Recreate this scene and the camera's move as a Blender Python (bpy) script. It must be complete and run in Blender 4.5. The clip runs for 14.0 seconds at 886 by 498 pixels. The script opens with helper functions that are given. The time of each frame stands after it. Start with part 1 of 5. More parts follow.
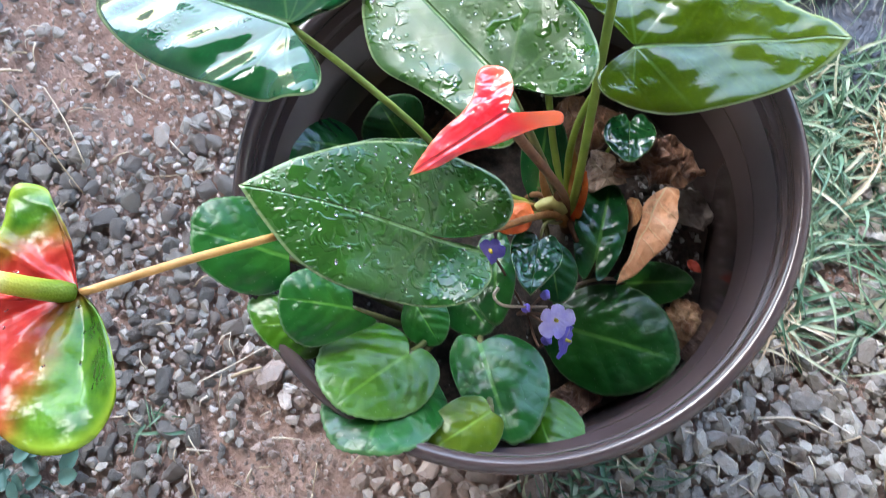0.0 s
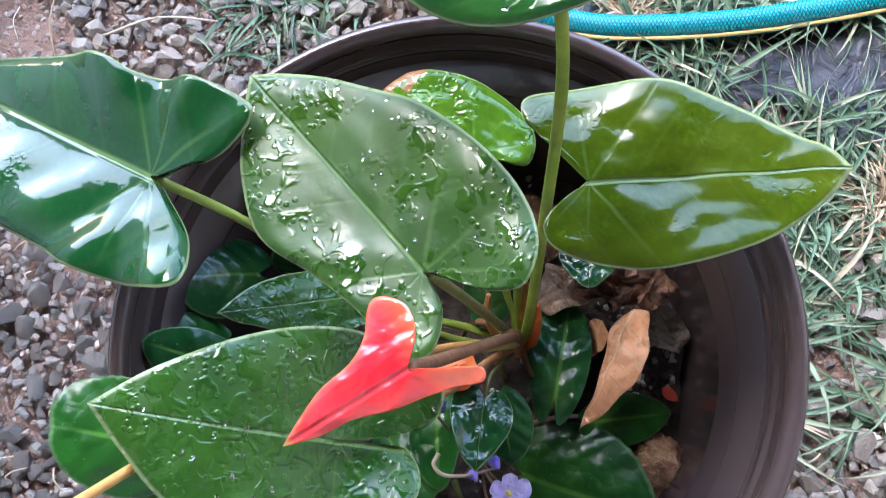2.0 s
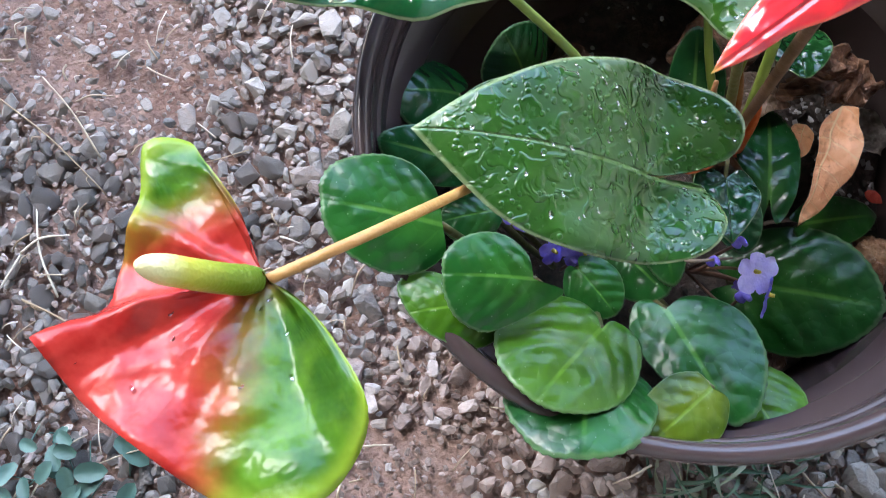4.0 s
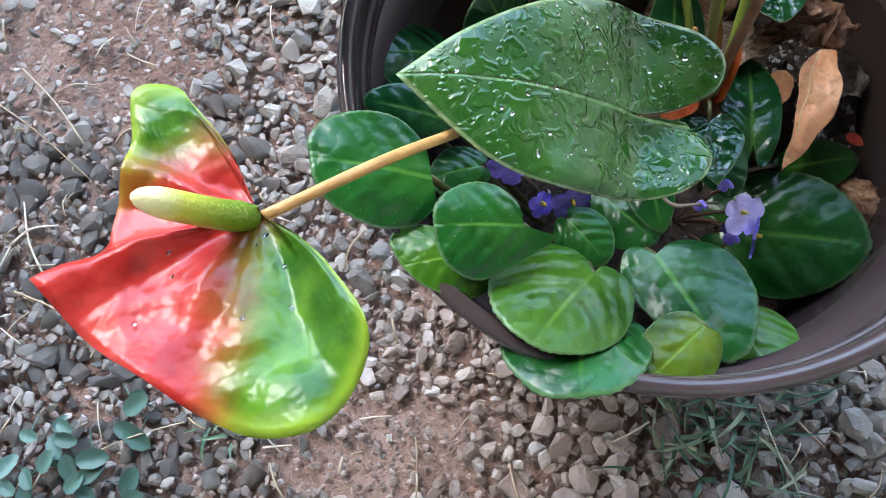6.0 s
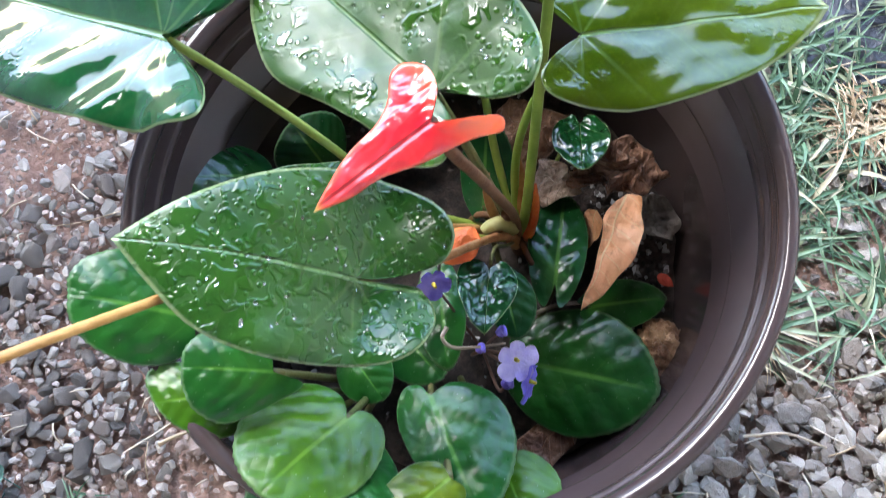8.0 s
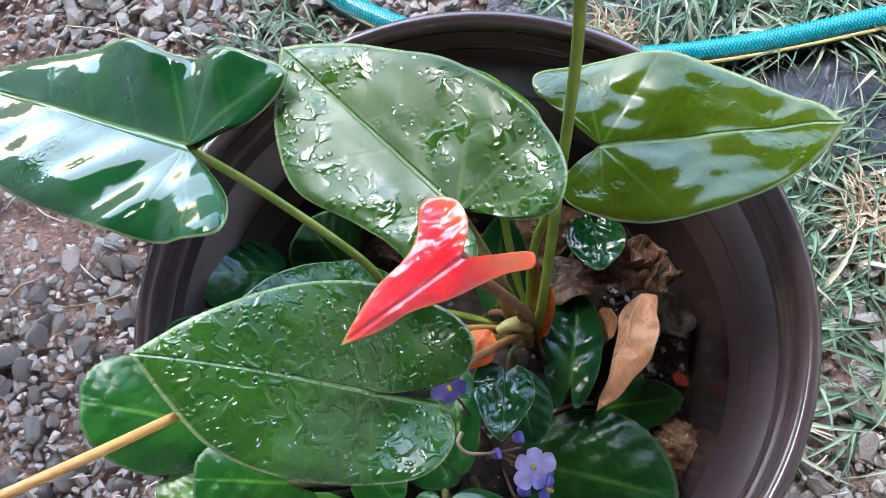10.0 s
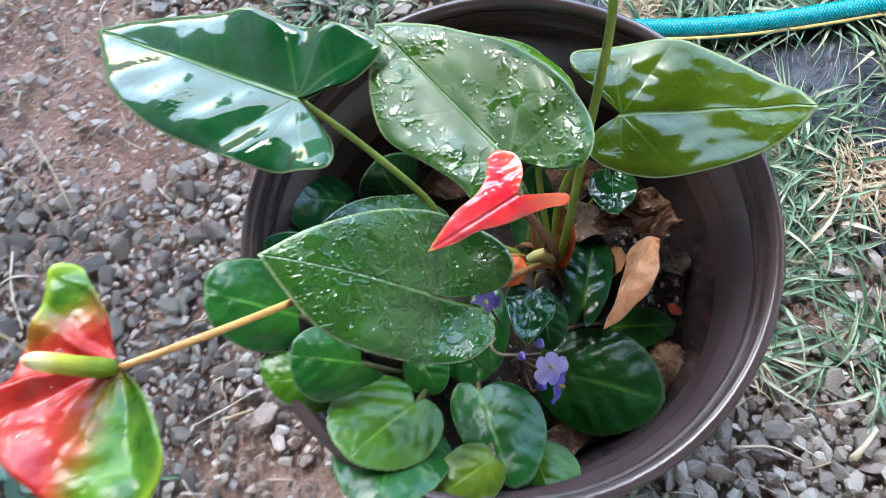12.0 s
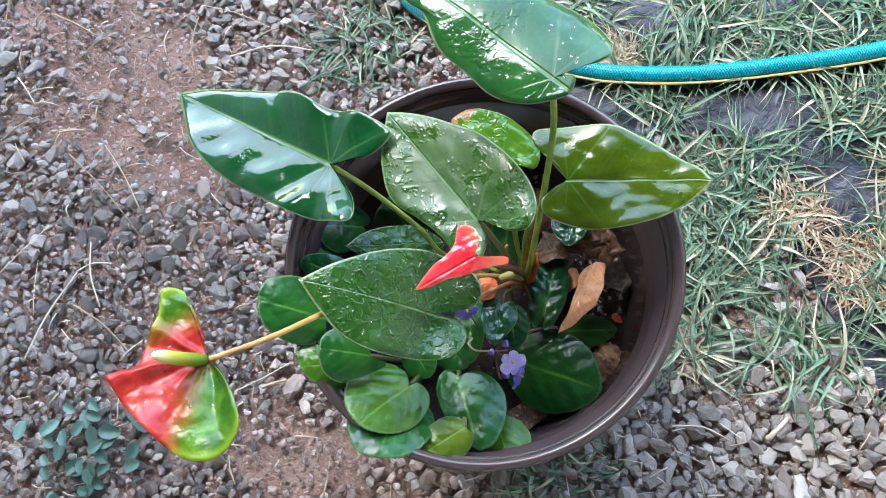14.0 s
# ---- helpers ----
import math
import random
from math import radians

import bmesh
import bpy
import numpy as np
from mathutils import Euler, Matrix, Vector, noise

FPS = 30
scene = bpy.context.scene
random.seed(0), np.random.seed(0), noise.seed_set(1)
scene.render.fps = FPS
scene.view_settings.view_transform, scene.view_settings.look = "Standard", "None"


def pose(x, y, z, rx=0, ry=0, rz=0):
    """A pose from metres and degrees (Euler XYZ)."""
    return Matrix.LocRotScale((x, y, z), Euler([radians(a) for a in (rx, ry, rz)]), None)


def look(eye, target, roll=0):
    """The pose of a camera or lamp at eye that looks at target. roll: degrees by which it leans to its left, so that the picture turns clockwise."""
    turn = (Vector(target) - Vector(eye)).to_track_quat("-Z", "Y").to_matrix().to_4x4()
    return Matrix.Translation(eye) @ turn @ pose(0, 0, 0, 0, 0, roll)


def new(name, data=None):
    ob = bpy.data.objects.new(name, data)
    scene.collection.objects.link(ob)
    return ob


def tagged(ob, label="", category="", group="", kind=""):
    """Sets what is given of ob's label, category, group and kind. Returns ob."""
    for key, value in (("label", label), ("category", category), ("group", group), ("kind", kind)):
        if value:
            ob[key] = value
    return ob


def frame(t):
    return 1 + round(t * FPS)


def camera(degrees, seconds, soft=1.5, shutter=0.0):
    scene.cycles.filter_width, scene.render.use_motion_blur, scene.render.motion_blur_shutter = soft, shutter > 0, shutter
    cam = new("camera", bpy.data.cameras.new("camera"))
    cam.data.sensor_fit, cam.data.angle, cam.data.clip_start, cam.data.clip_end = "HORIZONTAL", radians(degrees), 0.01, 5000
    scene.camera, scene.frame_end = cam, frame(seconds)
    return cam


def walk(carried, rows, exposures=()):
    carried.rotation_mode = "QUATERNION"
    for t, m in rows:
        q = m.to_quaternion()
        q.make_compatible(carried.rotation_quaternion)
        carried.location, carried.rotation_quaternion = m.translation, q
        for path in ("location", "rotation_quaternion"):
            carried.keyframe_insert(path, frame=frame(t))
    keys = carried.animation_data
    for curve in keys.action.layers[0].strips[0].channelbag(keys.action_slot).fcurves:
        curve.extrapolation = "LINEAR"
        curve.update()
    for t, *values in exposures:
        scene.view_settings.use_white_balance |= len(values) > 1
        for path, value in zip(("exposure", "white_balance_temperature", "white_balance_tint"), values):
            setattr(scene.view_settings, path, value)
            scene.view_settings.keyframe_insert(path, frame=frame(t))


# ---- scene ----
cam = camera(56.8, 14.0, 0.65, 0.38)
PATH = [
    (0, (0.038, 0.026, 0.592), (-0.18, 0.53, -1.331), -29.9),
    (0.5, (0.046, 0.044, 0.596), (-0.188, 0.356, -1.365), -44.7),
    (1, (0.054, 0.078, 0.567), (-0.219, 0.322, -1.399), -57.1),
    (1.5, (0.06, 0.097, 0.545), (-0.184, 0.365, -1.422), -51.2),
    (2, (0.062, 0.107, 0.542), (-0.107, 0.571, -1.396), -29.0),
    (2.5, (0.059, 0.106, 0.525), (-0.146, 0.607, -1.401), -30.4),
    (3, (0.05, 0.1, 0.528), (-0.122, 0.597, -1.402), -27.1),
    (3.5, (0.01, 0.072, 0.536), (-0.139, 0.568, -1.396), -26.1),
    (4, (-0.051, 0.045, 0.532), (-0.187, 0.505, -1.41), -28.7),
    (6.3, (-0.055, 0.031, 0.532), (-0.164, 0.466, -1.417), -29.1),
    (6.5, (-0.053, 0.031, 0.532), (-0.148, 0.464, -1.418), -27.4),
    (7, (-0.035, 0.032, 0.537), (-0.177, 0.508, -1.401), -31.7),
    (7.5, (0.011, 0.03, 0.542), (-0.131, 0.509, -1.395), -29.7),
    (8, (0.041, 0.047, 0.539), (-0.058, 0.572, -1.389), -22.5),
    (8.5, (0.043, 0.059, 0.535), (-0.052, 0.622, -1.382), -20.7),
    (9, (0.041, 0.064, 0.534), (-0.056, 0.657, -1.373), -21.2),
    (9.2, (0.041, 0.066, 0.536), (-0.05, 0.689, -1.362), -20.0),
    (11.3, (0.027, 0.057, 0.545), (-0.02, 0.729, -1.339), -15.4),
    (11.5, (0.026, 0.054, 0.548), (-0.028, 0.709, -1.341), -15.9),
    (12, (0.025, 0.039, 0.619), (-0.097, 0.577, -1.304), -20.8),
    (12.5, (0.031, 0.036, 0.694), (-0.14, 0.486, -1.247), -24.9),
    (13, (0.045, 0.033, 0.747), (-0.127, 0.493, -1.192), -24.5),
    (13.5, (0.054, 0.032, 0.757), (-0.113, 0.486, -1.184), -25.2),
    (14, (0.058, 0.037, 0.755), (-0.13, 0.498, -1.182), -27.9),
]
walk(cam, [(t, look(eye, target, roll)) for t, eye, target, roll in PATH], [(0, 3.92, 6250, 8), (1.0, 4.02, 6250, 10), (2.5, 3.80, 6250, 16), (3.5, 3.84, 6250, 14), (6.5, 3.82, 6250, 6), (7.5, 4.11, 6250, 8), (8.5, 3.91, 6250, 12), (9.0, 3.82, 6250, 12), (11.5, 3.70, 6250, 10), (12.5, 3.84, 6250, 7), (14, 3.79, 6250, 8)])

# ---- light ----
world = bpy.data.worlds.new("sky_world")
scene.world = world
world.use_nodes = True
wn = world.node_tree
wn.nodes.clear()
sky = wn.nodes.new("ShaderNodeTexSky")
sky.sky_type, sky.sun_disc = "NISHITA", False
sky.sun_elevation, sky.sun_rotation = radians(50), radians(-32)
sky.air_density, sky.dust_density = 1.0, 1.0
back = wn.nodes.new("ShaderNodeBackground")
back.inputs["Strength"].default_value = 0.15
wout = wn.nodes.new("ShaderNodeOutputWorld")
wn.links.new(sky.outputs[0], back.inputs["Color"])
wn.links.new(back.outputs[0], wout.inputs["Surface"])
sun_data = bpy.data.lights.new("sun", "SUN")
sun_data.energy, sun_data.angle, sun_data.color = 0.35, radians(30), (1.0, 0.985, 0.96)
sun = new("sun", sun_data)
sun.matrix_world = look((-1.06, 1.696, 2.38), (0, 0, 0))


# ---- materials ----
class Nodes:
    """A small builder for one procedural material."""

    def __init__(self, name):
        self.mat = bpy.data.materials.new(name)
        self.mat.use_nodes = True
        self.t = self.mat.node_tree
        self.t.nodes.clear()
        self.out = self.t.nodes.new("ShaderNodeOutputMaterial")
        self.bsdf = self.t.nodes.new("ShaderNodeBsdfPrincipled")
        self.t.links.new(self.bsdf.outputs[0], self.out.inputs["Surface"])

    def put(self, socket, value):
        if isinstance(value, bpy.types.NodeSocket):
            self.t.links.new(value, socket)
        else:
            socket.default_value = value

    def set(self, **kw):
        for key, value in kw.items():
            self.put(self.bsdf.inputs[key.replace("_", " ")], value)
        return self

    def math(self, op, a, b=0.0, clamp=False):
        n = self.t.nodes.new("ShaderNodeMath")
        n.operation, n.use_clamp = op, clamp
        self.put(n.inputs[0], a)
        self.put(n.inputs[1], b)
        return n.outputs[0]

    def step(self, value, low, high):
        n = self.t.nodes.new("ShaderNodeMapRange")
        n.interpolation_type = "SMOOTHSTEP"
        self.put(n.inputs[0], value)
        n.inputs[1].default_value, n.inputs[2].default_value = low, high
        return n.outputs[0]

    def mix(self, fac, a, b):
        n = self.t.nodes.new("ShaderNodeMix")
        n.data_type = "RGBA"
        self.put(n.inputs[0], fac)
        for s, v in ((n.inputs[6], a), (n.inputs[7], b)):
            self.put(s, v if isinstance(v, bpy.types.NodeSocket) else (*v, 1.0))
        return n.outputs[2]

    def where(self, space="Object", scale=(1, 1, 1)):
        n = self.t.nodes.new("ShaderNodeTexCoord")
        m = self.t.nodes.new("ShaderNodeMapping")
        m.inputs["Scale"].default_value = scale
        self.t.links.new(n.outputs[space], m.inputs["Vector"])
        return m.outputs[0]

    def uv(self, name):
        n = self.t.nodes.new("ShaderNodeUVMap")
        n.uv_map = name
        s = self.t.nodes.new("ShaderNodeSeparateXYZ")
        self.t.links.new(n.outputs[0], s.inputs[0])
        return s.outputs[0], s.outputs[1]

    def noise(self, scale, detail=3.0, rough=0.55, at=None, distort=0.0):
        n = self.t.nodes.new("ShaderNodeTexNoise")
        n.inputs["Scale"].default_value, n.inputs["Detail"].default_value = scale, detail
        n.inputs["Roughness"].default_value, n.inputs["Distortion"].default_value = rough, distort
        self.t.links.new(at or self.where(), n.inputs["Vector"])
        return n.outputs[0]

    def cells(self, scale, feature="F1", at=None):
        n = self.t.nodes.new("ShaderNodeTexVoronoi")
        n.feature = feature
        n.inputs["Scale"].default_value = scale
        self.t.links.new(at or self.where(), n.inputs["Vector"])
        return n.outputs[0]

    def island(self):
        return self.t.nodes.new("ShaderNodeNewGeometry").outputs["Random Per Island"]

    def chance(self):
        return self.t.nodes.new("ShaderNodeObjectInfo").outputs["Random"]

    def ramp(self, fac, stops):
        n = self.t.nodes.new("ShaderNodeValToRGB")
        el = n.color_ramp.elements
        while len(el) < len(stops):
            el.new(0.5)
        for e, (p, c) in zip(el, stops):
            e.position, e.color = p, (*c, 1.0)
        self.put(n.inputs[0], fac)
        return n.outputs[0]

    def bump(self, height, distance, strength=1.0, under=None):
        n = self.t.nodes.new("ShaderNodeBump")
        n.inputs["Distance"].default_value, n.inputs["Strength"].default_value = distance, strength
        self.put(n.inputs["Height"], height)
        if under is not None:
            self.t.links.new(under, n.inputs["Normal"])
        return n.outputs[0]


def leaf_veins(n, spacing, slope, radial, curve=0.0, width=1.0):
    """Midrib, side veins and (radial) the veins that fan out from the base, each 0 to 1, and the distance from the edge."""
    u, v = n.uv("leaf")
    rho, turn = n.uv("edge")
    side = n.math("ABSOLUTE", v)
    rib = n.math("SUBTRACT", 1.0, n.step(n.math("ADD", side, n.math("MULTIPLY", n.math("MAXIMUM", u, 0.0), 0.006)), 0.004 * width, 0.014 * width))
    s = n.math("SUBTRACT", u, n.math("MULTIPLY", side, n.math("ADD", slope, n.math("MULTIPLY", side, curve))))
    p = n.math("ABSOLUTE", n.math("SUBTRACT", n.math("FRACT", n.math("DIVIDE", s, spacing)), 0.5))
    lat = n.step(n.math("ADD", p, n.math("MULTIPLY", n.math("SUBTRACT", n.noise(90, 2), 0.5), 0.22)), 0.40, 0.5)
    fan = 0.0
    if radial:
        a = n.math("ABSOLUTE", turn)
        for at in (0.30, 0.53, 0.74):
            d = n.math("MULTIPLY", n.math("ABSOLUTE", n.math("SUBTRACT", a, at)), n.math("ADD", rho, 0.05))
            fan = n.math("MAXIMUM", fan, n.math("SUBTRACT", 1.0, n.step(d, 0.002, 0.011)))
    return rib, lat, fan, rho, p


def anthurium_green(name, dark, light, wet=0.5, rough=0.10, brown=0.0, drops=0.5, sheen=0.3, pucker=1.0, spec=0.42):
    """A waxy leaf: pale ribs and margin, a soft sheen where it is dry, glassy blots and beads of water where it is wet."""
    n = Nodes(name)
    rib, lat, fan, rho, p = leaf_veins(n, 0.17, 0.75, True)
    at = n.where()
    base = n.mix(n.step(n.noise(28, 4, at=at), 0.3, 0.7), dark, light)
    base = n.mix(n.math("MULTIPLY", n.step(n.noise(420, 2, at=at), 0.45, 0.75), 0.2), base, tuple(c * 1.5 for c in light))
    vein = tuple(0.45 * a + b for a, b in zip(light, (0.11, 0.18, 0.055)))
    base = n.mix(n.math("MULTIPLY", lat, 0.05), base, vein)
    base = n.mix(n.math("MULTIPLY", n.math("MULTIPLY", fan, n.step(rho, 1.0, 0.25)), 0.20), base, vein)
    base = n.mix(n.math("MULTIPLY", rib, 0.5), base, vein)
    base = n.mix(n.math("MULTIPLY", n.step(rho, 0.97, 0.988), 0.42), base, (0.36, 0.44, 0.22))
    if brown:
        u, v = n.uv("leaf")
        tip = n.step(n.math("ADD", u, n.math("MULTIPLY", n.math("SUBTRACT", n.noise(120, 3, at=at), 0.5), 0.5)), 1.0 - brown, 1.04 - brown)
        base = n.mix(tip, base, (0.30, 0.14, 0.06))
    # blots of standing water, 3 to 8 mm, over a scatter of beads
    where_wet = n.step(n.noise(26, 2, at=at), 0.60 - 0.35 * drops, 0.72 - 0.35 * drops)
    blots = n.step(n.noise(165, 1.5, 0.45, at=at, distort=0.9), 0.47, 0.66)
    beads = n.step(n.cells(340, at=at), 0.40, 0.18)
    water = n.math("MULTIPLY", n.math("MAXIMUM", blots, n.math("MULTIPLY", beads, 0.7)), where_wet)
    n.set(Base_Color=base, Specular_IOR_Level=spec)
    dry = n.math("ADD", rough, n.math("MULTIPLY", n.step(n.noise(60, 3, at=at), 0.35, 0.7), sheen))
    n.set(Roughness=n.math("MAXIMUM", 0.03, n.math("MULTIPLY", dry, n.math("SUBTRACT", 1.0, n.math("MULTIPLY", water, 0.9)))))
    relief = n.math("ADD", n.math("MULTIPLY", rib, -0.5), n.math("ADD", n.math("MULTIPLY", lat, -0.03), n.math("MULTIPLY", fan, -0.04)))
    relief = n.math("ADD", relief, n.math("MULTIPLY", n.noise(24, 2, at=at), 2.4 * pucker))
    relief = n.math("ADD", relief, n.math("MULTIPLY", n.noise(75, 2, at=at, distort=0.4), 0.22 * pucker))
    first = n.bump(relief, 0.0011, 0.8)
    n.set(Normal=n.bump(water, 0.00030 * wet, 1.0, first))
    return n.mat


def violet_green(name, dark, light, rough=0.30, swell=0.0):
    """A fleshy, quilted leaf: sunken side veins, a light midrib and centre, fine hairs and a glint on the raised cells."""
    n = Nodes(name)
    rib, lat, fan, rho, p = leaf_veins(n, 0.25, 0.5, False, 0.9, 2.2)
    at = n.where()
    base = n.mix(n.step(n.noise(40, 4, at=at), 0.3, 0.7), dark, light)
    vein = tuple(1.0 * a + b for a, b in zip(light, (0.07, 0.13, 0.02)))
    u, v = n.uv("leaf")
    heart = n.math("ADD", rho, n.math("MULTIPLY", n.math("SUBTRACT", n.noise(60, 3, at=at), 0.5), 0.4))
    base = n.mix(n.math("MULTIPLY", n.step(heart, 0.75, 0.1), 0.5), base, tuple(1.4 * a + b for a, b in zip(light, (0.020, 0.022, 0.0))))
    base = n.mix(n.math("MULTIPLY", n.math("MULTIPLY", n.step(lat, 0.80, 1.0), n.step(rho, 0.95, 0.4)), 0.10), base, vein)
    base = n.mix(n.math("MULTIPLY", n.math("MULTIPLY", rib, n.step(rho, 1.0, 0.5)), 0.85), base, vein)
    base = n.mix(n.math("MULTIPLY", n.step(rho, 0.955, 0.985), 0.40), base, (0.15, 0.24, 0.11))
    base = n.mix(n.math("MULTIPLY", n.step(n.cells(330, at=at), 0.12, 0.05), 0.25), base, (0.35, 0.42, 0.32))
    n.set(Base_Color=base, Specular_IOR_Level=0.22, Coat_Weight=0.20, Coat_Roughness=0.10)
    n.set(Roughness=n.math("ADD", rough, n.math("MULTIPLY", n.noise(70, 3, at=at), 0.12)))
    quilt = n.math("ADD", n.math("MULTIPLY", n.step(p, 0.05, 0.5), -0.45), n.math("MULTIPLY", rib, -0.12))
    quilt = n.math("ADD", quilt, n.math("ADD", n.math("MULTIPLY", n.noise(90, 2, at=at), 0.8), n.math("MULTIPLY", n.cells(200, at=at), -0.8)))
    if swell:
        quilt = n.math("ADD", quilt, n.math("MULTIPLY", n.noise(60, 2, at=at, distort=0.5), swell))
    n.set(Normal=n.bump(quilt, 0.0007, 0.9))
    return n.mat


def plain_leafy(name, a, b, rough=0.5, scale=60.0, relief=0.0006, spec=0.4, wrinkle=0.0):
    n = Nodes(name)
    at = n.where()
    base = n.mix(n.step(n.noise(scale, 4, at=at), 0.3, 0.7), a, b)
    n.set(Base_Color=base, Roughness=rough, Specular_IOR_Level=spec)
    height = n.noise(scale * 4, 4, at=at)
    if wrinkle:
        height = n.math("ADD", height, n.math("MULTIPLY", n.noise(wrinkle, 3, 0.7, at=at, distort=1.5), 2.0))
    n.set(Normal=n.bump(height, relief))
    return n.mat


LEAF_MID = anthurium_green("anthurium_leaf_mid", (0.009, 0.050, 0.008), (0.024, 0.082, 0.010), 1.1, 0.16, drops=0.95, sheen=0.34, pucker=0.8)
LEAF_CENTRE = anthurium_green("anthurium_leaf_centre", (0.014, 0.056, 0.006), (0.032, 0.086, 0.009), 0.75, 0.34, drops=0.70, sheen=0.22, pucker=0.4)
LEAF_DEEP = anthurium_green("anthurium_leaf_deep", (0.003, 0.036, 0.010), (0.008, 0.056, 0.014), 0.3, 0.05, drops=0.0, sheen=0.05, pucker=0.7, spec=0.28)
LEAF_WET = anthurium_green("anthurium_leaf_wet_deep", (0.004, 0.040, 0.010), (0.012, 0.066, 0.015), 0.6, 0.06, drops=0.35, sheen=0.08, pucker=0.7)
LEAF_TALL = anthurium_green("anthurium_leaf_tall", (0.008, 0.052, 0.011), (0.020, 0.085, 0.016), 0.4, 0.06, drops=0.45, sheen=0.10, spec=0.30)
LEAF_OLIVE = anthurium_green("anthurium_leaf_olive", (0.034, 0.064, 0.002), (0.062, 0.094, 0.004), 0.4, 0.10, drops=0.2, sheen=0.12, pucker=0.8)
LEAF_YOUNG = anthurium_green("anthurium_leaf_young", (0.032, 0.105, 0.006), (0.070, 0.165, 0.010), 1.2, 0.06, 0.18, drops=0.7, sheen=0.1)
VIOLET_DARK = violet_green("violet_leaf_dark", (0.006, 0.056, 0.010), (0.015, 0.098, 0.012), 0.24)
VIOLET_MID = violet_green("violet_leaf_mid", (0.022, 0.092, 0.004), (0.056, 0.145, 0.007), 0.26)
VIOLET_LIGHT = violet_green("violet_leaf_light", (0.036, 0.088, 0.004), (0.085, 0.130, 0.006), 0.26)
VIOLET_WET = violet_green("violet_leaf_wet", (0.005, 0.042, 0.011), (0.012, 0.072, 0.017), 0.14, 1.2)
PETIOLE = plain_leafy("green_petiole", (0.15, 0.22, 0.03), (0.24, 0.31, 0.05), 0.4)
PETIOLE_DARK = plain_leafy("brown_green_petiole", (0.075, 0.095, 0.022), (0.14, 0.12, 0.04), 0.45)
PETIOLE_TAN = plain_leafy("tan_flower_stem", (0.40, 0.20, 0.055), (0.52, 0.28, 0.085), 0.4)
SHEATH = plain_leafy("yellow_green_sheath", (0.34, 0.32, 0.10), (0.45, 0.40, 0.16), 0.45)
PETIOLE_RUST = plain_leafy("rusty_stem", (0.26, 0.10, 0.03), (0.38, 0.19, 0.07), 0.5, 120)
STEM_BROWN = plain_leafy("woody_stem", (0.10, 0.040, 0.016), (0.17, 0.080, 0.033), 0.7)
STEM_VIOLET = plain_leafy("violet_flower_stalk", (0.14, 0.07, 0.045), (0.22, 0.12, 0.08), 0.6)
STEM_PALE = plain_leafy("pale_stalk", (0.30, 0.24, 0.18), (0.44, 0.36, 0.28), 0.6)


def veined_dry(name, a, b, spacing, relief, rough):
    n = Nodes(name)
    rib, lat, fan, rho, p = leaf_veins(n, spacing, 0.6, False)
    at = n.where()
    base = n.mix(n.step(n.noise(90, 4, 0.6, at=at), 0.3, 0.7), a, b)
    base = n.mix(n.math("MULTIPLY", n.math("MAXIMUM", rib, n.math("MULTIPLY", lat, 0.5)), 0.5), base, tuple(min(0.8, c * 1.5) for c in b))
    base = n.mix(n.math("MULTIPLY", n.step(n.noise(200, 3, at=at), 0.55, 0.7), 0.4), base, tuple(c * 0.5 for c in a))
    n.set(Base_Color=base, Roughness=rough, Specular_IOR_Level=0.45)
    h = n.math("ADD", n.math("MULTIPLY", n.math("MAXIMUM", rib, lat), 0.25), n.math("MULTIPLY", n.noise(170, 4, 0.65, at=at, distort=0.8), 1.4))
    n.set(Normal=n.bump(h, relief))
    return n.mat


DRY_TAN = veined_dry("dry_tan_leaf", (0.74, 0.34, 0.155), (0.86, 0.48, 0.26), 0.13, 0.0006, 0.45)
DRY_BROWN = veined_dry("crumpled_brown_leaf", (0.095, 0.042, 0.024), (0.27, 0.145, 0.085), 0.15, 0.0022, 0.34)
HUSK = plain_leafy("brown_husk", (0.26, 0.125, 0.062), (0.58, 0.37, 0.21), 0.4, 140, 0.002, wrinkle=240)
DRY_GREY = plain_leafy("rotten_grey_leaf", (0.19, 0.155, 0.13), (0.42, 0.37, 0.32), 0.6, 80, 0.002, wrinkle=160)
DRY_PALE = veined_dry("pale_wrinkled_leaf", (0.30, 0.19, 0.12), (0.56, 0.43, 0.33), 0.15, 0.0022, 0.4)
SCRAP_RED = plain_leafy("red_flower_scrap", (0.42, 0.04, 0.02), (0.60, 0.10, 0.05), 0.5, 90, 0.001)
DRY_ORANGE = plain_leafy("withered_orange_bract", (0.60, 0.09, 0.02), (0.80, 0.20, 0.04), 0.5, 90, 0.001)
PETAL_LILAC = plain_leafy("lilac_petal", (0.58, 0.48, 0.90), (0.74, 0.66, 0.95), 0.6, 150, 0.0003)
PETAL_BLUE = plain_leafy("deep_blue_petal", (0.19, 0.14, 0.74), (0.36, 0.29, 0.90), 0.55, 150, 0.0003)
STAMEN = plain_leafy("yellow_stamen", (0.65, 0.5, 0.05), (0.75, 0.6, 0.1), 0.6, 200)


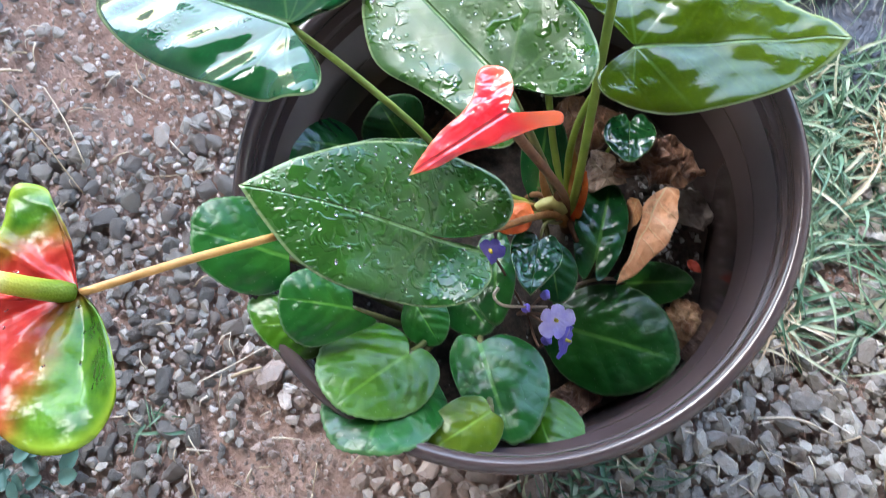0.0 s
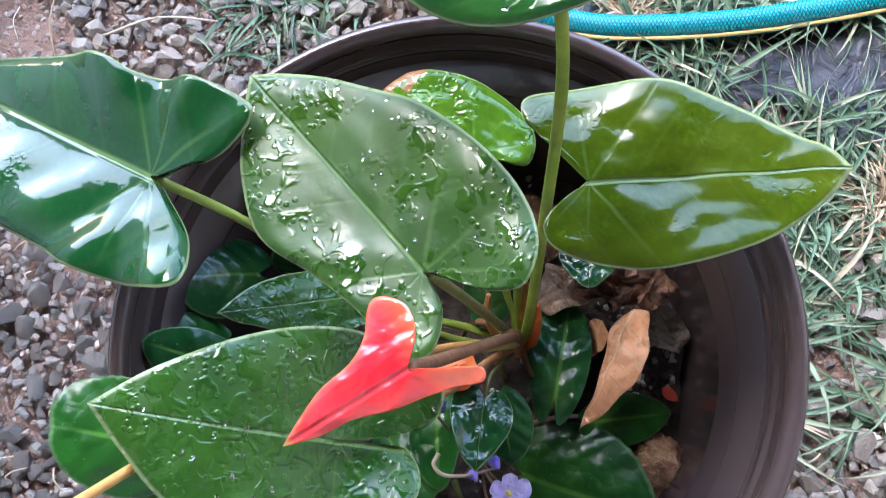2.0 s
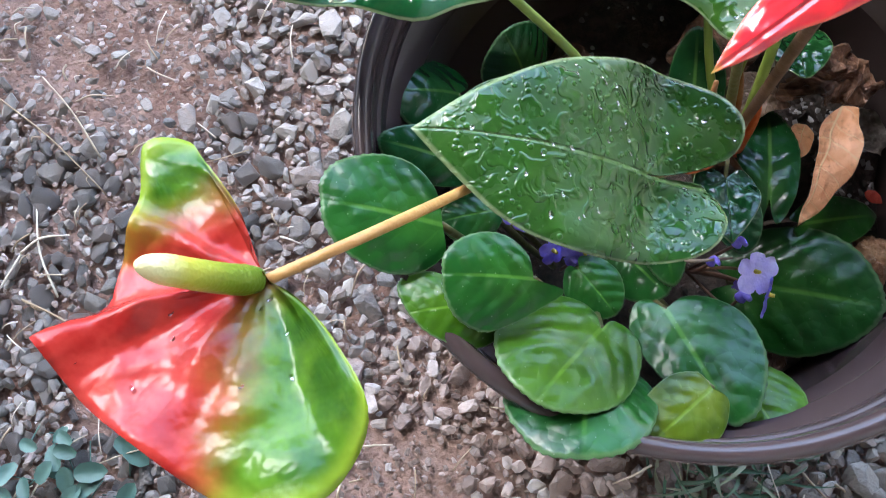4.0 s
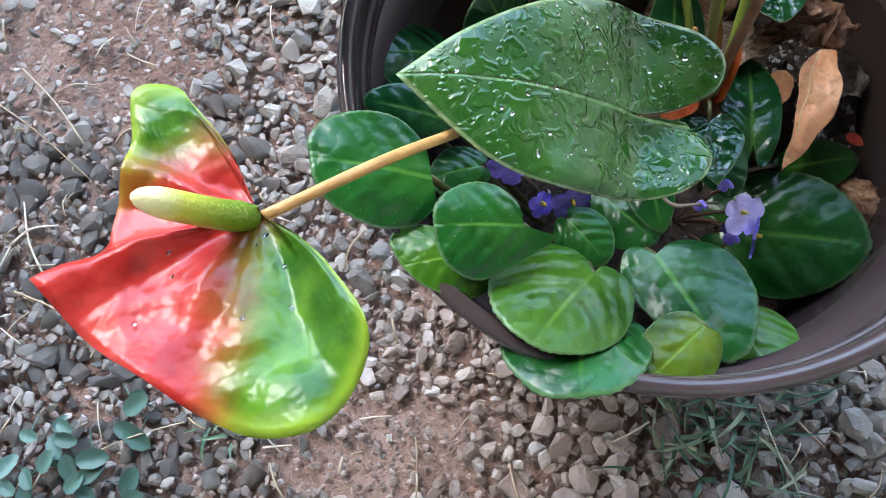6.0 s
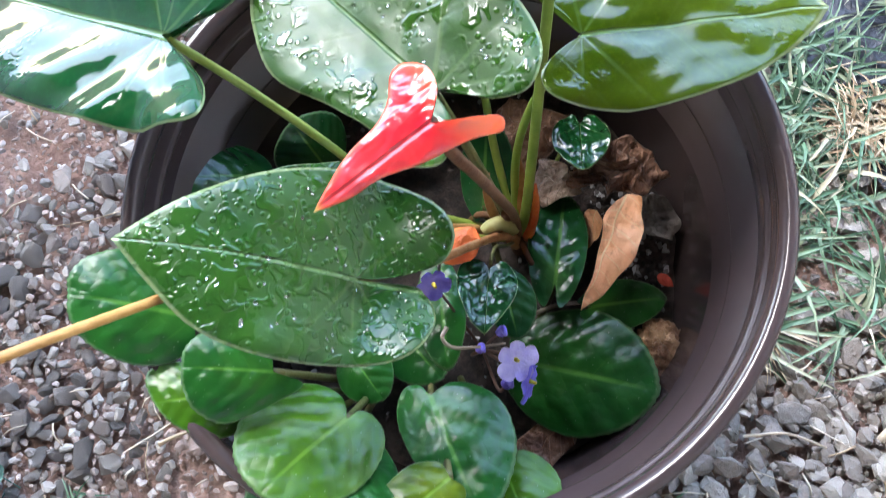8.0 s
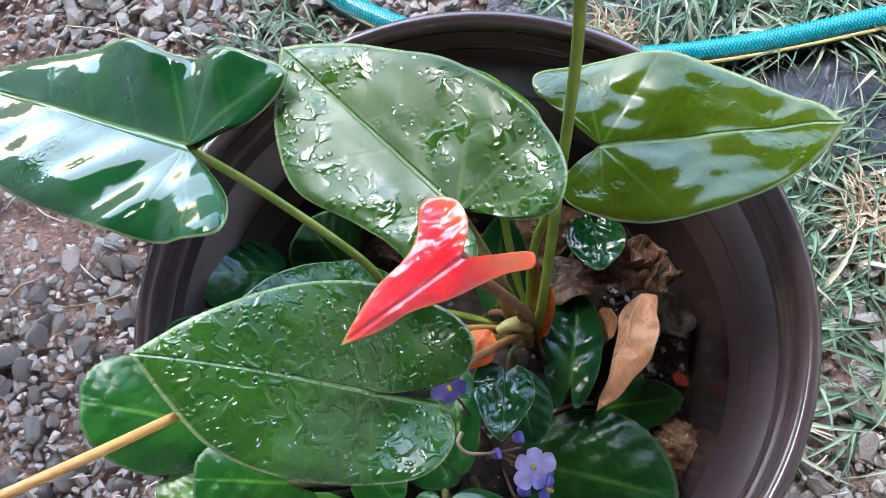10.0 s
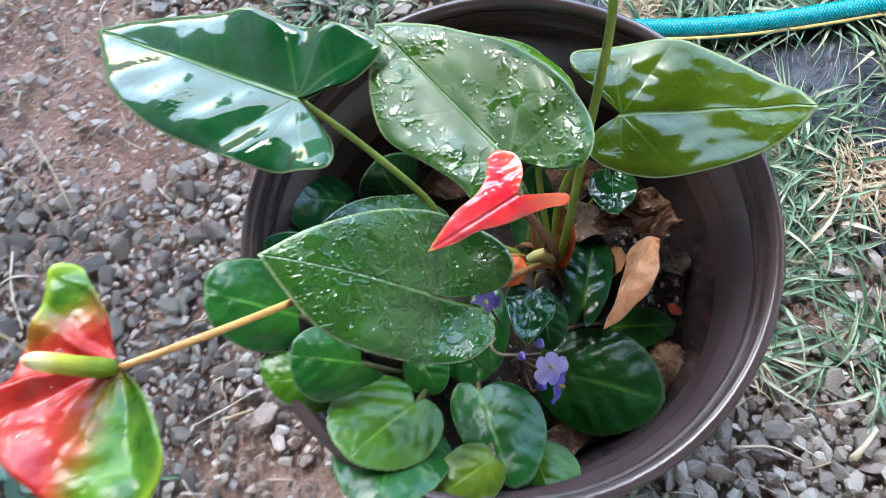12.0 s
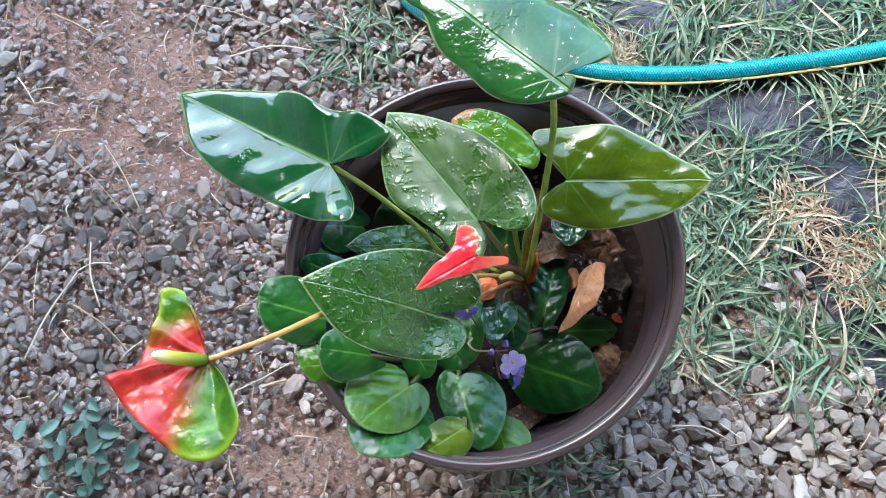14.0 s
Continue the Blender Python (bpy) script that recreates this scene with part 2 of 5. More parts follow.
def spathe_red_green():
    n = Nodes("red_and_green_spathe")
    u, v = n.uv("leaf")
    rho, turn = n.uv("edge")
    at = n.where()
    blur = n.math("MULTIPLY", n.math("SUBTRACT", n.noise(48, 4, at=at), 0.5), 0.50)
    lower = n.math("MULTIPLY", n.step(n.math("ADD", n.math("ADD", u, n.math("MULTIPLY", v, 0.5)), blur), 0.22, -0.16), n.step(v, 0.05, -0.05))
    upper = n.step(n.math("ADD", v, blur), 0.18, 0.60)
    green = n.math("MAXIMUM", lower, upper)
    red = n.mix(n.step(n.noise(90, 4, at=at), 0.3, 0.7), (0.31, 0.014, 0.010), (0.45, 0.042, 0.028))
    leaf = n.mix(n.step(n.noise(70, 4, at=at), 0.35, 0.65), (0.026, 0.095, 0.006), (0.080, 0.180, 0.010))
    leaf = n.mix(n.step(rho, 0.86, 1.0), leaf, (0.20, 0.29, 0.02))
    n.set(Base_Color=n.mix(green, red, leaf), Roughness=0.24, Specular_IOR_Level=0.24, Coat_Weight=0.04, Coat_Roughness=0.05)
    fan = n.t.nodes.new("ShaderNodeCombineXYZ")
    n.put(fan.inputs[0], n.math("MULTIPLY", turn, 3.2))
    n.put(fan.inputs[1], n.math("MULTIPLY", rho, 1.1))
    pleats = n.noise(1.7, 1, 0.4, at=fan.outputs[0], distort=0.5)
    fine = n.math("ADD", n.noise(34, 2, 0.5, at=at, distort=0.8), n.math("MULTIPLY", n.noise(170, 2, at=at), 0.16))
    wrinkles = n.math("ADD", n.math("MULTIPLY", n.math("MULTIPLY", pleats, n.step(rho, 0.05, 0.5)), 1.5), fine)
    n.set(Normal=n.bump(wrinkles, 0.005, 0.85))
    return n.mat


def spathe_red():
    n = Nodes("coral_red_spathe")
    rho, turn = n.uv("edge")
    u, v = n.uv("leaf")
    at = n.where()
    red = n.mix(n.step(n.noise(80, 3, at=at), 0.3, 0.7), (0.66, 0.012, 0.026), (0.78, 0.036, 0.042))
    tint = n.math("MULTIPLY", n.step(u, 0.05, -0.3), 0.8)
    red = n.mix(tint, red, (0.90, 0.17, 0.05))
    red = n.mix(n.math("MULTIPLY", n.step(rho, 0.86, 1.0), 0.5), red, (0.86, 0.15, 0.06))
    red = n.mix(n.step(u, 0.90, 1.0), red, (0.75, 0.5, 0.12))
    n.set(Base_Color=red, Roughness=0.18, Specular_IOR_Level=0.6, Coat_Weight=0.35, Coat_Roughness=0.08)
    lengthwise = n.t.nodes.new("ShaderNodeCombineXYZ")
    n.put(lengthwise.inputs[0], n.math("MULTIPLY", u, 1.6))
    n.put(lengthwise.inputs[1], n.math("MULTIPLY", v, 3.0))
    folds = n.math("ADD", n.noise(1.6, 2, 0.4, at=lengthwise.outputs[0], distort=0.4), n.math("MULTIPLY", n.noise(55, 3, at=at, distort=0.6), 0.7))
    folds = n.math("ADD", folds, n.math("MULTIPLY", n.step(n.math("ABSOLUTE", v), 0.03, 0.0), -0.2))
    n.set(Normal=n.bump(folds, 0.0036, 0.9))
    return n.mat


def spadix_mat():
    n = Nodes("spadix_green_to_cream")
    u, v = n.uv("leaf")
    base = n.ramp(u, [(0.0, (0.085, 0.150, 0.006)), (0.40, (0.17, 0.23, 0.010)), (0.72, (0.42, 0.40, 0.04)), (0.94, (0.72, 0.64, 0.30))])
    n.set(Base_Color=base, Roughness=0.4)
    n.set(Normal=n.bump(n.cells(1100), 0.00015))
    return n.mat


def pot_mat():
    n = Nodes("dark_brown_plastic")
    at = n.where()
    base = n.mix(n.step(n.noise(14, 5, at=at), 0.3, 0.7), (0.047, 0.032, 0.030), (0.058, 0.041, 0.039))
    base = n.mix(n.math("MULTIPLY", n.step(n.noise(60, 5, 0.7, at=at), 0.60, 0.80), 0.12), base, (0.11, 0.09, 0.075))
    n.set(Base_Color=base, Specular_IOR_Level=0.5)
    n.set(Roughness=n.math("ADD", 0.13, n.math("MULTIPLY", n.noise(18, 2, at=at), 0.10)))
    return n.mat


def ground_mat():
    n = Nodes("red_brown_earth")
    at = n.where()
    base = n.mix(n.step(n.noise(7, 4, at=at), 0.35, 0.65), (0.235, 0.140, 0.104), (0.295, 0.195, 0.153))
    base = n.mix(n.math("MULTIPLY", n.step(n.noise(38, 5, 0.7, at=at), 0.48, 0.66), 0.55), base, (0.33, 0.24, 0.195))
    base = n.mix(n.math("MULTIPLY", n.step(n.noise(110, 4, 0.6, at=at), 0.50, 0.68), 0.45), base, (0.22, 0.150, 0.120))
    base = n.mix(n.math("MULTIPLY", n.step(n.noise(420, 2, 0.5, at=at), 0.56, 0.70), 0.35), base, (0.15, 0.10, 0.08))
    n.set(Base_Color=base, Roughness=0.85, Specular_IOR_Level=0.3)
    grain = n.math("ADD", n.math("MULTIPLY", n.noise(260, 4, 0.6, at=at), 0.6), n.noise(60, 4, 0.6, at=at))
    n.set(Normal=n.bump(grain, 0.006, 0.8))
    return n.mat


def stone_mat(name, stops, by_object=False):
    n = Nodes(name)
    at = n.where()
    r = n.chance() if by_object else n.island()
    base = n.ramp(r, stops)
    base = n.mix(n.math("MULTIPLY", n.step(n.noise(160, 4, at=at), 0.40, 0.7), 0.28), base, (0.25, 0.235, 0.22))
    base = n.mix(n.math("MULTIPLY", n.step(n.noise(60, 4, 0.65, at=at), 0.46, 0.66), 0.32), base, (0.29, 0.21, 0.17))
    n.set(Base_Color=base, Specular_IOR_Level=0.45)
    n.set(Roughness=n.math("ADD", 0.40, n.math("MULTIPLY", n.noise(80, 3, at=at), 0.35)))
    n.set(Normal=n.bump(n.noise(300, 5, 0.65, at=at), 0.0018))
    return n.mat


GRAVEL_STOPS = [(0.00, (0.087, 0.078, 0.067)), (0.20, (0.143, 0.124, 0.103)), (0.40, (0.199, 0.154, 0.119)), (0.60, (0.167, 0.150, 0.129)), (0.82, (0.231, 0.199, 0.162)), (0.95, (0.295, 0.262, 0.218)), (1.00, (0.353, 0.320, 0.267))]
PALE_STOPS = [(0.00, (0.101, 0.088, 0.073)), (0.30, (0.165, 0.139, 0.110)), (0.60, (0.216, 0.185, 0.149)), (0.85, (0.287, 0.250, 0.199)), (1.00, (0.451, 0.406, 0.335))]
SPATHE, SPATHE_RED, SPADIX, PLASTIC, EARTH = spathe_red_green(), spathe_red(), spadix_mat(), pot_mat(), ground_mat()
GRAVEL, GRAVEL_OWN = stone_mat("grey_gravel", GRAVEL_STOPS), stone_mat("grey_gravel_stone", GRAVEL_STOPS, True)
PALE_STONE = stone_mat("pale_pebbles", PALE_STOPS)


CRUMB_STOPS = [(0.00, (0.130, 0.092, 0.072)), (0.40, (0.235, 0.168, 0.132)), (0.75, (0.320, 0.240, 0.195)), (0.92, (0.400, 0.325, 0.275)), (1.00, (0.420, 0.381, 0.342))]
CRUMB = stone_mat("earth_crumbs", CRUMB_STOPS)


def by_island(name, stops, rough=0.6, scale=300.0, spec=0.3):
    n = Nodes(name)
    base = n.ramp(n.island(), stops)
    base = n.mix(n.math("MULTIPLY", n.noise(scale, 3), 0.3), base, tuple(c * 0.5 for c in stops[0][1]))
    n.set(Base_Color=base, Roughness=rough, Specular_IOR_Level=spec)
    return n.mat


GRASS = by_island("grass_blades", [(0.0, (0.040, 0.088, 0.046)), (0.35, (0.078, 0.148, 0.080)), (0.65, (0.150, 0.225, 0.130)), (0.86, (0.28, 0.31, 0.195)), (1.0, (0.46, 0.41, 0.28))], 0.45)
STRAW = by_island("dry_straw", [(0.0, (0.28, 0.20, 0.12)), (0.5, (0.44, 0.35, 0.24)), (1.0, (0.62, 0.54, 0.42))], 0.7)
HAY = by_island("tan_hay", [(0.0, (0.22, 0.155, 0.085)), (0.5, (0.36, 0.27, 0.17)), (1.0, (0.52, 0.43, 0.30))], 0.8)
CLOVER = by_island("bluish_weed_leaves", [(0.0, (0.03, 0.075, 0.055)), (1.0, (0.09, 0.165, 0.125))], 0.5)
PERLITE = by_island("soil_grains", [(0.0, (0.03, 0.025, 0.02)), (0.55, (0.10, 0.08, 0.07)), (0.75, (0.38, 0.36, 0.35)), (1.0, (0.62, 0.62, 0.62))], 0.6)


def soil_mat():
    n = Nodes("black_potting_soil")
    at = n.where()
    base = n.mix(n.step(n.noise(120, 5, 0.7, at=at), 0.35, 0.7), (0.035, 0.027, 0.024), (0.13, 0.095, 0.074))
    n.set(Base_Color=base, Roughness=0.75)
    n.set(Normal=n.bump(n.noise(260, 6, 0.75, at=at), 0.005))
    return n.mat


def sheet_mat():
    n = Nodes("black_weed_sheet")
    at = n.where()
    base = n.mix(n.step(n.noise(25, 5, 0.65, at=at), 0.42, 0.7), (0.010, 0.011, 0.015), (0.060, 0.060, 0.066))
    n.set(Base_Color=base, Roughness=0.42, Specular_IOR_Level=0.5)
    n.set(Normal=n.bump(n.noise(40, 5, at=at, distort=0.8), 0.006))
    return n.mat


def hose_mat():
    n = Nodes("teal_braided_hose")
    u, v = n.uv("leaf")
    a = n.math("ADD", n.math("MULTIPLY", u, 400.0), n.math("MULTIPLY", v, 12.0))
    b = n.math("SUBTRACT", n.math("MULTIPLY", u, 400.0), n.math("MULTIPLY", v, 12.0))
    net = n.math("MAXIMUM", n.step(n.math("ABSOLUTE", n.math("SUBTRACT", n.math("FRACT", a), 0.5)), 0.28, 0.42),
                 n.step(n.math("ABSOLUTE", n.math("SUBTRACT", n.math("FRACT", b), 0.5)), 0.28, 0.42))
    base = n.mix(n.math("MULTIPLY", net, 0.85), (0.0, 0.30, 0.32), (0.0, 0.10, 0.13))
    n.set(Base_Color=base, Roughness=0.20, Specular_IOR_Level=0.45)
    n.set(Normal=n.bump(net, 0.0005))
    return n.mat


def water_mat():
    n = Nodes("clear_water")
    n.set(Base_Color=(1, 1, 1, 1), Roughness=0.0, IOR=1.33, Transmission_Weight=1.0)
    return n.mat


SOIL, SHEET, HOSE, WATER = soil_mat(), sheet_mat(), hose_mat(), water_mat()
HOSE_STRIPE = plain_leafy("yellow_hose_stripe", (0.62, 0.50, 0.16), (0.70, 0.58, 0.22), 0.35)
# for the added, unseen walls; pale so that they bounce fill light
FILL_WALL = plain_leafy("pale_fill_wall", (0.68, 0.66, 0.63), (0.76, 0.74, 0.71), 0.9, 6, 0.002)
# for the added overhead slab; dark to cut grey veil on the leaves
OVERHEAD_DARK = plain_leafy("dark_overhead_blocker", (0.13, 0.11, 0.095), (0.19, 0.16, 0.135), 0.8, 12, 0.002)


# ---- mesh helpers ----
def mesh_object(name, verts, faces, material, uvs=None, smooth=True):
    me = bpy.data.meshes.new(name)
    me.from_pydata([tuple(map(float, v)) for v in verts], [], faces)
    me.materials.append(material)
    if uvs:
        loops = np.empty(len(me.loops), dtype=np.int32)
        me.loops.foreach_get("vertex_index", loops)
        for key, data in uvs.items():
            layer = me.uv_layers.new(name=key)
            layer.data.foreach_set("uv", np.asarray(data, dtype=np.float32)[loops].ravel())
    if smooth:
        me.polygons.foreach_set("use_smooth", np.ones(len(me.polygons), dtype=bool))
    me.update()
    return new(name, me)


def under(ob, parent, label=""):
    """Makes ob, built in world places, a part of parent."""
    ob.parent = parent
    ob.matrix_parent_inverse = world_of(parent).inverted()
    return tagged(ob, label) if label else ob


def world_of(ob):
    m = ob.matrix_basis.copy()
    while ob.parent:
        m = ob.parent.matrix_basis @ ob.matrix_parent_inverse @ m
        ob = ob.parent
    return m


def thing(name, place, label, category, group="", kind=""):
    ob = new(name)
    ob.empty_display_size = 0.02
    ob.location = place
    return tagged(ob, label, category, group, kind)


def spline(points, per=8, closed=False):
    """Catmull-Rom through points."""
    p = np.asarray(points, dtype=float)
    p = np.vstack((2 * p[0] - p[1], p, 2 * p[-1] - p[-2]))
    out = []
    for i in range(1, len(p) - 2):
        for k in range(per):
            t = k / per
            a, b, c, d = p[i - 1:i + 3]
            out.append(0.5 * (2 * b + (c - a) * t + (2 * a - 5 * b + 4 * c - d) * t * t + (3 * b - a - 3 * c + d) * t ** 3))
    out.append(p[-2])
    return np.array(out)


def tube_data(points, r0, r1, sides=10, per=8, bulge=None):
    line = spline(points, per)
    n = len(line)
    verts, uvs, faces = [], [], []
    way = np.gradient(line, axis=0)
    way /= np.linalg.norm(way, axis=1)[:, None]
    side = np.cross(way[0], (0.3, 0.2, 1.0))
    run = 0.0
    for i in range(n):
        side = side - way[i] * (side @ way[i])
        side /= np.linalg.norm(side)
        up = np.cross(way[i], side)
        f = i / (n - 1)
        if i:
            run += np.linalg.norm(line[i] - line[i - 1])
        r = (r0 + (r1 - r0) * f) * (bulge(f) if bulge else 1.0)
        for k in range(sides):
            a = 2 * math.pi * k / sides
            verts.append(line[i] + r * (math.cos(a) * side + math.sin(a) * up))
            uvs.append((f if bulge else run, k / sides))
    for i in range(n - 1):
        for k in range(sides):
            a, b = i * sides + k, i * sides + (k + 1) % sides
            faces.append((a, b, b + sides, a + sides))
    faces.append(tuple(range(sides - 1, -1, -1)))
    faces.append(tuple(range((n - 1) * sides, n * sides)))
    return verts, faces, uvs


def tube(name, points, r0, r1, material, sides=10, per=8, bulge=None):
    verts, faces, uvs = tube_data(points, r0, r1, sides, per, bulge)
    return mesh_object(name, verts, faces, material, {"leaf": uvs})


class Blade:
    """A leaf blade: a heart, egg or shield outline round its base, folded along the midrib and bent along its length."""

    def __init__(self, base, tip, roll, fold, bend, lift, right, left, wave=0.0, waves=5, seed=0, teeth=0.0, hook=0.0, pleat=0.0, quilt=0.0, dome=0.0, ripple=0.0, curl=0.0, lobe=0.0):
        self.B, T = np.array(base), np.array(tip)
        self.L = float(np.linalg.norm(T - self.B))
        self.X = (T - self.B) / self.L
        R = np.cross(self.X, (0, 0, 1.0))
        R /= np.linalg.norm(R)
        N = np.cross(R, self.X)
        a = radians(roll)
        self.R = R * math.cos(a) - N * math.sin(a)
        self.N = np.cross(self.R, self.X)
        self.fold, self.bend, self.lift, self.wave, self.waves, self.phase, self.hook, self.pleat = fold, bend, lift, wave, waves, seed * 1.7, hook, pleat
        self.quilt, self.dome, self.ripple, self.curl, self.lobe = quilt, dome, ripple, curl, lobe
        halves = []
        for side, s in ((right, 1), (left, -1)):
            pts = spline([(1.0, 0.0)] + list(side) + [(0.0, 0.0)], 6)
            pts = pts * (1, s)
            halves.append(pts)
        rim = np.vstack((halves[0][:-1], halves[1][::-1][:-1]))
        if teeth:
            k = np.arange(len(rim))
            rim = rim * (1 + teeth * (k % 2))[:, None]
        self.rim = rim

    def height(self, x, y, rho=0.0, turn=0.0):
        L = self.L
        e = 0.16 * L
        h = self.fold * (math.sqrt(y * y + e * e) - e)
        if x > 0:
            f = min(x / L, 1.0)
            h += self.bend * L * 4 * f * (1 - f) - self.hook * L * max(0.0, f - 0.8) ** 2 * 8
        else:
            h -= self.bend * L * 0.48 * (1 - math.exp(x / (0.12 * L)))
            h += self.lift * 1.7 * x * x / (0.3 * L - x) * (abs(y) / (abs(y) + 0.15 * L))
        if self.quilt:
            s = abs(y) / L
            away = s * s / (s * s + 0.0036)
            h += self.quilt * L * away * (math.sin(math.pi * (x / L - 0.5 * s - 0.9 * s * s) / 0.25) ** 2 + 0.8) * min(1.0, (1.02 - rho) * 3)
        h -= self.dome * y * y / L + self.curl * L * max(0.0, (rho - 0.84) / 0.16) ** 2
        if self.ripple:
            h += self.ripple * L * noise.noise((4.2 * x / L + self.phase, 5.5 * y / L, 0.7)) * min(1.0, 5 * math.hypot(x, y) / L)
            h += 0.35 * self.ripple * L * noise.noise((10 * x / L, 14 * y / L + self.phase, 3.1)) * min(1.0, 5 * math.hypot(x, y) / L)
        if self.lobe and y < 0:
            s = -y / L
            near, off = min(1.0, max(0.0, (0.30 - x / L) / 0.40)), min(1.0, s / 0.12)
            h += self.lobe * L * near * near * (3 - 2 * near) * off * off * (3 - 2 * off) * (s - 0.20)
        if self.pleat:
            h += self.pleat * L * rho * (math.sin(9.0 * turn + 0.6 + 1.2 * rho) + 0.5 * math.sin(17.0 * turn + 2.0 * rho)) * math.exp(-(turn / 1.0) ** 2)
        return h + self.wave * L * rho ** 3 * math.sin(self.waves * turn + self.phase)

    def at(self, x, y, up=0.0):
        """The place on the blade at x, y in lengths of the midrib."""
        x, y = x * self.L, y * self.L
        return self.B + self.X * x + self.R * y + self.N * (self.height(x, y) + up)

    def inside(self, x, y):
        c, j = False, len(self.rim) - 1
        for i in range(len(self.rim)):
            (x0, y0), (x1, y1) = self.rim[i], self.rim[j]
            if (y0 > y) != (y1 > y) and x < (x1 - x0) * (y - y0) / (y1 - y0) + x0:
                c = not c
            j = i
        return c

    def build(self, name, material, rings=20, thick=0.0007):
        m = len(self.rim)
        verts, uv, edge, faces = [], [], [], []
        for layer in (0, 1):
            for r in range(rings + 1):
                rho = (r / rings) ** 0.8
                for x, y in self.rim:
                    turn = math.atan2(y, x)
                    px, py = x * rho, y * rho
                    h = self.height(px * self.L, py * self.L, rho, turn)
                    p = self.B + self.X * px * self.L + self.R * py * self.L + self.N * (h - layer * thick * (1 - 0.6 * rho))
                    verts.append(p)
                    uv.append((px, py))
                    edge.append((rho, turn / math.pi))
        one = (rings + 1) * m
        for r in range(rings):
            for k in range(m):
                a, b = r * m + k, r * m + (k + 1) % m
                faces.append((a, b, b + m, a + m))
                faces.append((one + a + m, one + b + m, one + b, one + a))
        for k in range(m):
            a, b = rings * m + k, rings * m + (k + 1) % m
            faces.append((a, b, one + b, one + a))
        return mesh_object(name, verts, faces, material, {"leaf": uv, "edge": edge})


# ---- setting ----
def earth():
    """One sheet of ground: fine near the pot, coarse out to the horizon."""
    near = np.linspace(-0.9, 0.9, 121)
    far = np.array([1.2, 1.8, 3, 6, 12, 25, 60, 150, 400])
    axis = np.concatenate((-far[::-1], near, far))
    xs, ys = axis - 0.05, axis + 0.2
    verts = []
    for y in ys:
        for x in xs:
            h = 0.0
            if abs(x) < 1.1 and abs(y) < 1.3:
                h = 0.006 * noise.noise((x * 9, y * 9, 0.3)) + 0.004 * noise.noise((x * 30, y * 30, 2.0)) - 0.004
            verts.append((x, y, h))
    n = len(axis)
    faces = [(j * n + i, j * n + i + 1, (j + 1) * n + i + 1, (j + 1) * n + i) for j in range(n - 1) for i in range(n - 1)]
    ob = mesh_object("ground", verts, faces, EARTH)
    return tagged(ob, "bare red-brown earth under loose gravel", "ground", kind="structure")


earth()


def slab(name, lo, hi, material, label):
    bm = bmesh.new()
    bmesh.ops.create_cube(bm, size=1.0)
    for v in bm.verts:
        v.co = [lo[i] + (v.co[i] + 0.5) * (hi[i] - lo[i]) for i in range(3)]
    me = bpy.data.meshes.new(name)
    bm.to_mesh(me)
    bm.free()
    me.materials.append(material)
    return tagged(new(name, me), label, name.split("_")[0], kind="structure")


# unseen wall, added to close off the south and bounce fill light
slab("wall_south", (-3.4, -2.3, -0.05), (2.6, -2.1, 2.7), FILL_WALL, "unseen plain pale wall added behind the pot to bounce light")

# unseen wall, added so the low western sky stays out of the leaves
slab("wall_west", (-3.4, -2.1, -0.05), (-3.2, 3.3, 2.7), FILL_WALL, "unseen plain pale wall added beside the gravel to block low sky")

# unseen wall, added to keep eastern sky off the pot's left side
slab("wall_east", (2.4, -2.1, -0.05), (2.6, 1.3, 2.7), FILL_WALL, "unseen plain pale wall added beyond the grass to block eastern sky")


def overhead_blocker():
    """An unseen L-shaped slab, added overhead to limit the sky that leaves mirror."""
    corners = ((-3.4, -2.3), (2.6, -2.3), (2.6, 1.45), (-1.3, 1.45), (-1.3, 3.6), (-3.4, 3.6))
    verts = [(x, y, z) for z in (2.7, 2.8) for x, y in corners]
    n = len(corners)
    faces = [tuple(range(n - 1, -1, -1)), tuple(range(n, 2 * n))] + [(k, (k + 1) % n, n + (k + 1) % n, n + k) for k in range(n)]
    ob = mesh_object("ceiling", verts, faces, OVERHEAD_DARK, smooth=False)
    return tagged(ob, "unseen dark slab added overhead to block part of the sky", "ceiling", kind="structure")


overhead_blocker()
# unseen low wall, added to cover the bright northern horizon in leaf reflections
slab("wall_north", (-2.8, 6.0, -0.05), (3.2, 6.2, 1.7), FILL_WALL, "unseen low pale wall added beyond the gravel to hide the horizon sky")


# ---- pot and soil ----
POT = (0.031, 0.146)


def lathe(name, profile, material, sides=128):
    verts, faces = [], []
    for r, z in profile:
        for k in range(sides):
            a = 2 * math.pi * k / sides
            verts.append((POT[0] + r * math.cos(a), POT[1] + r * math.sin(a), z))
    for i in range(len(profile) - 1):
        for k in range(sides):
            a, b = i * sides + k, i * sides + (k + 1) % sides
            faces.append((a, b, b + sides, a + sides))
    return mesh_object(name, verts, faces, material)


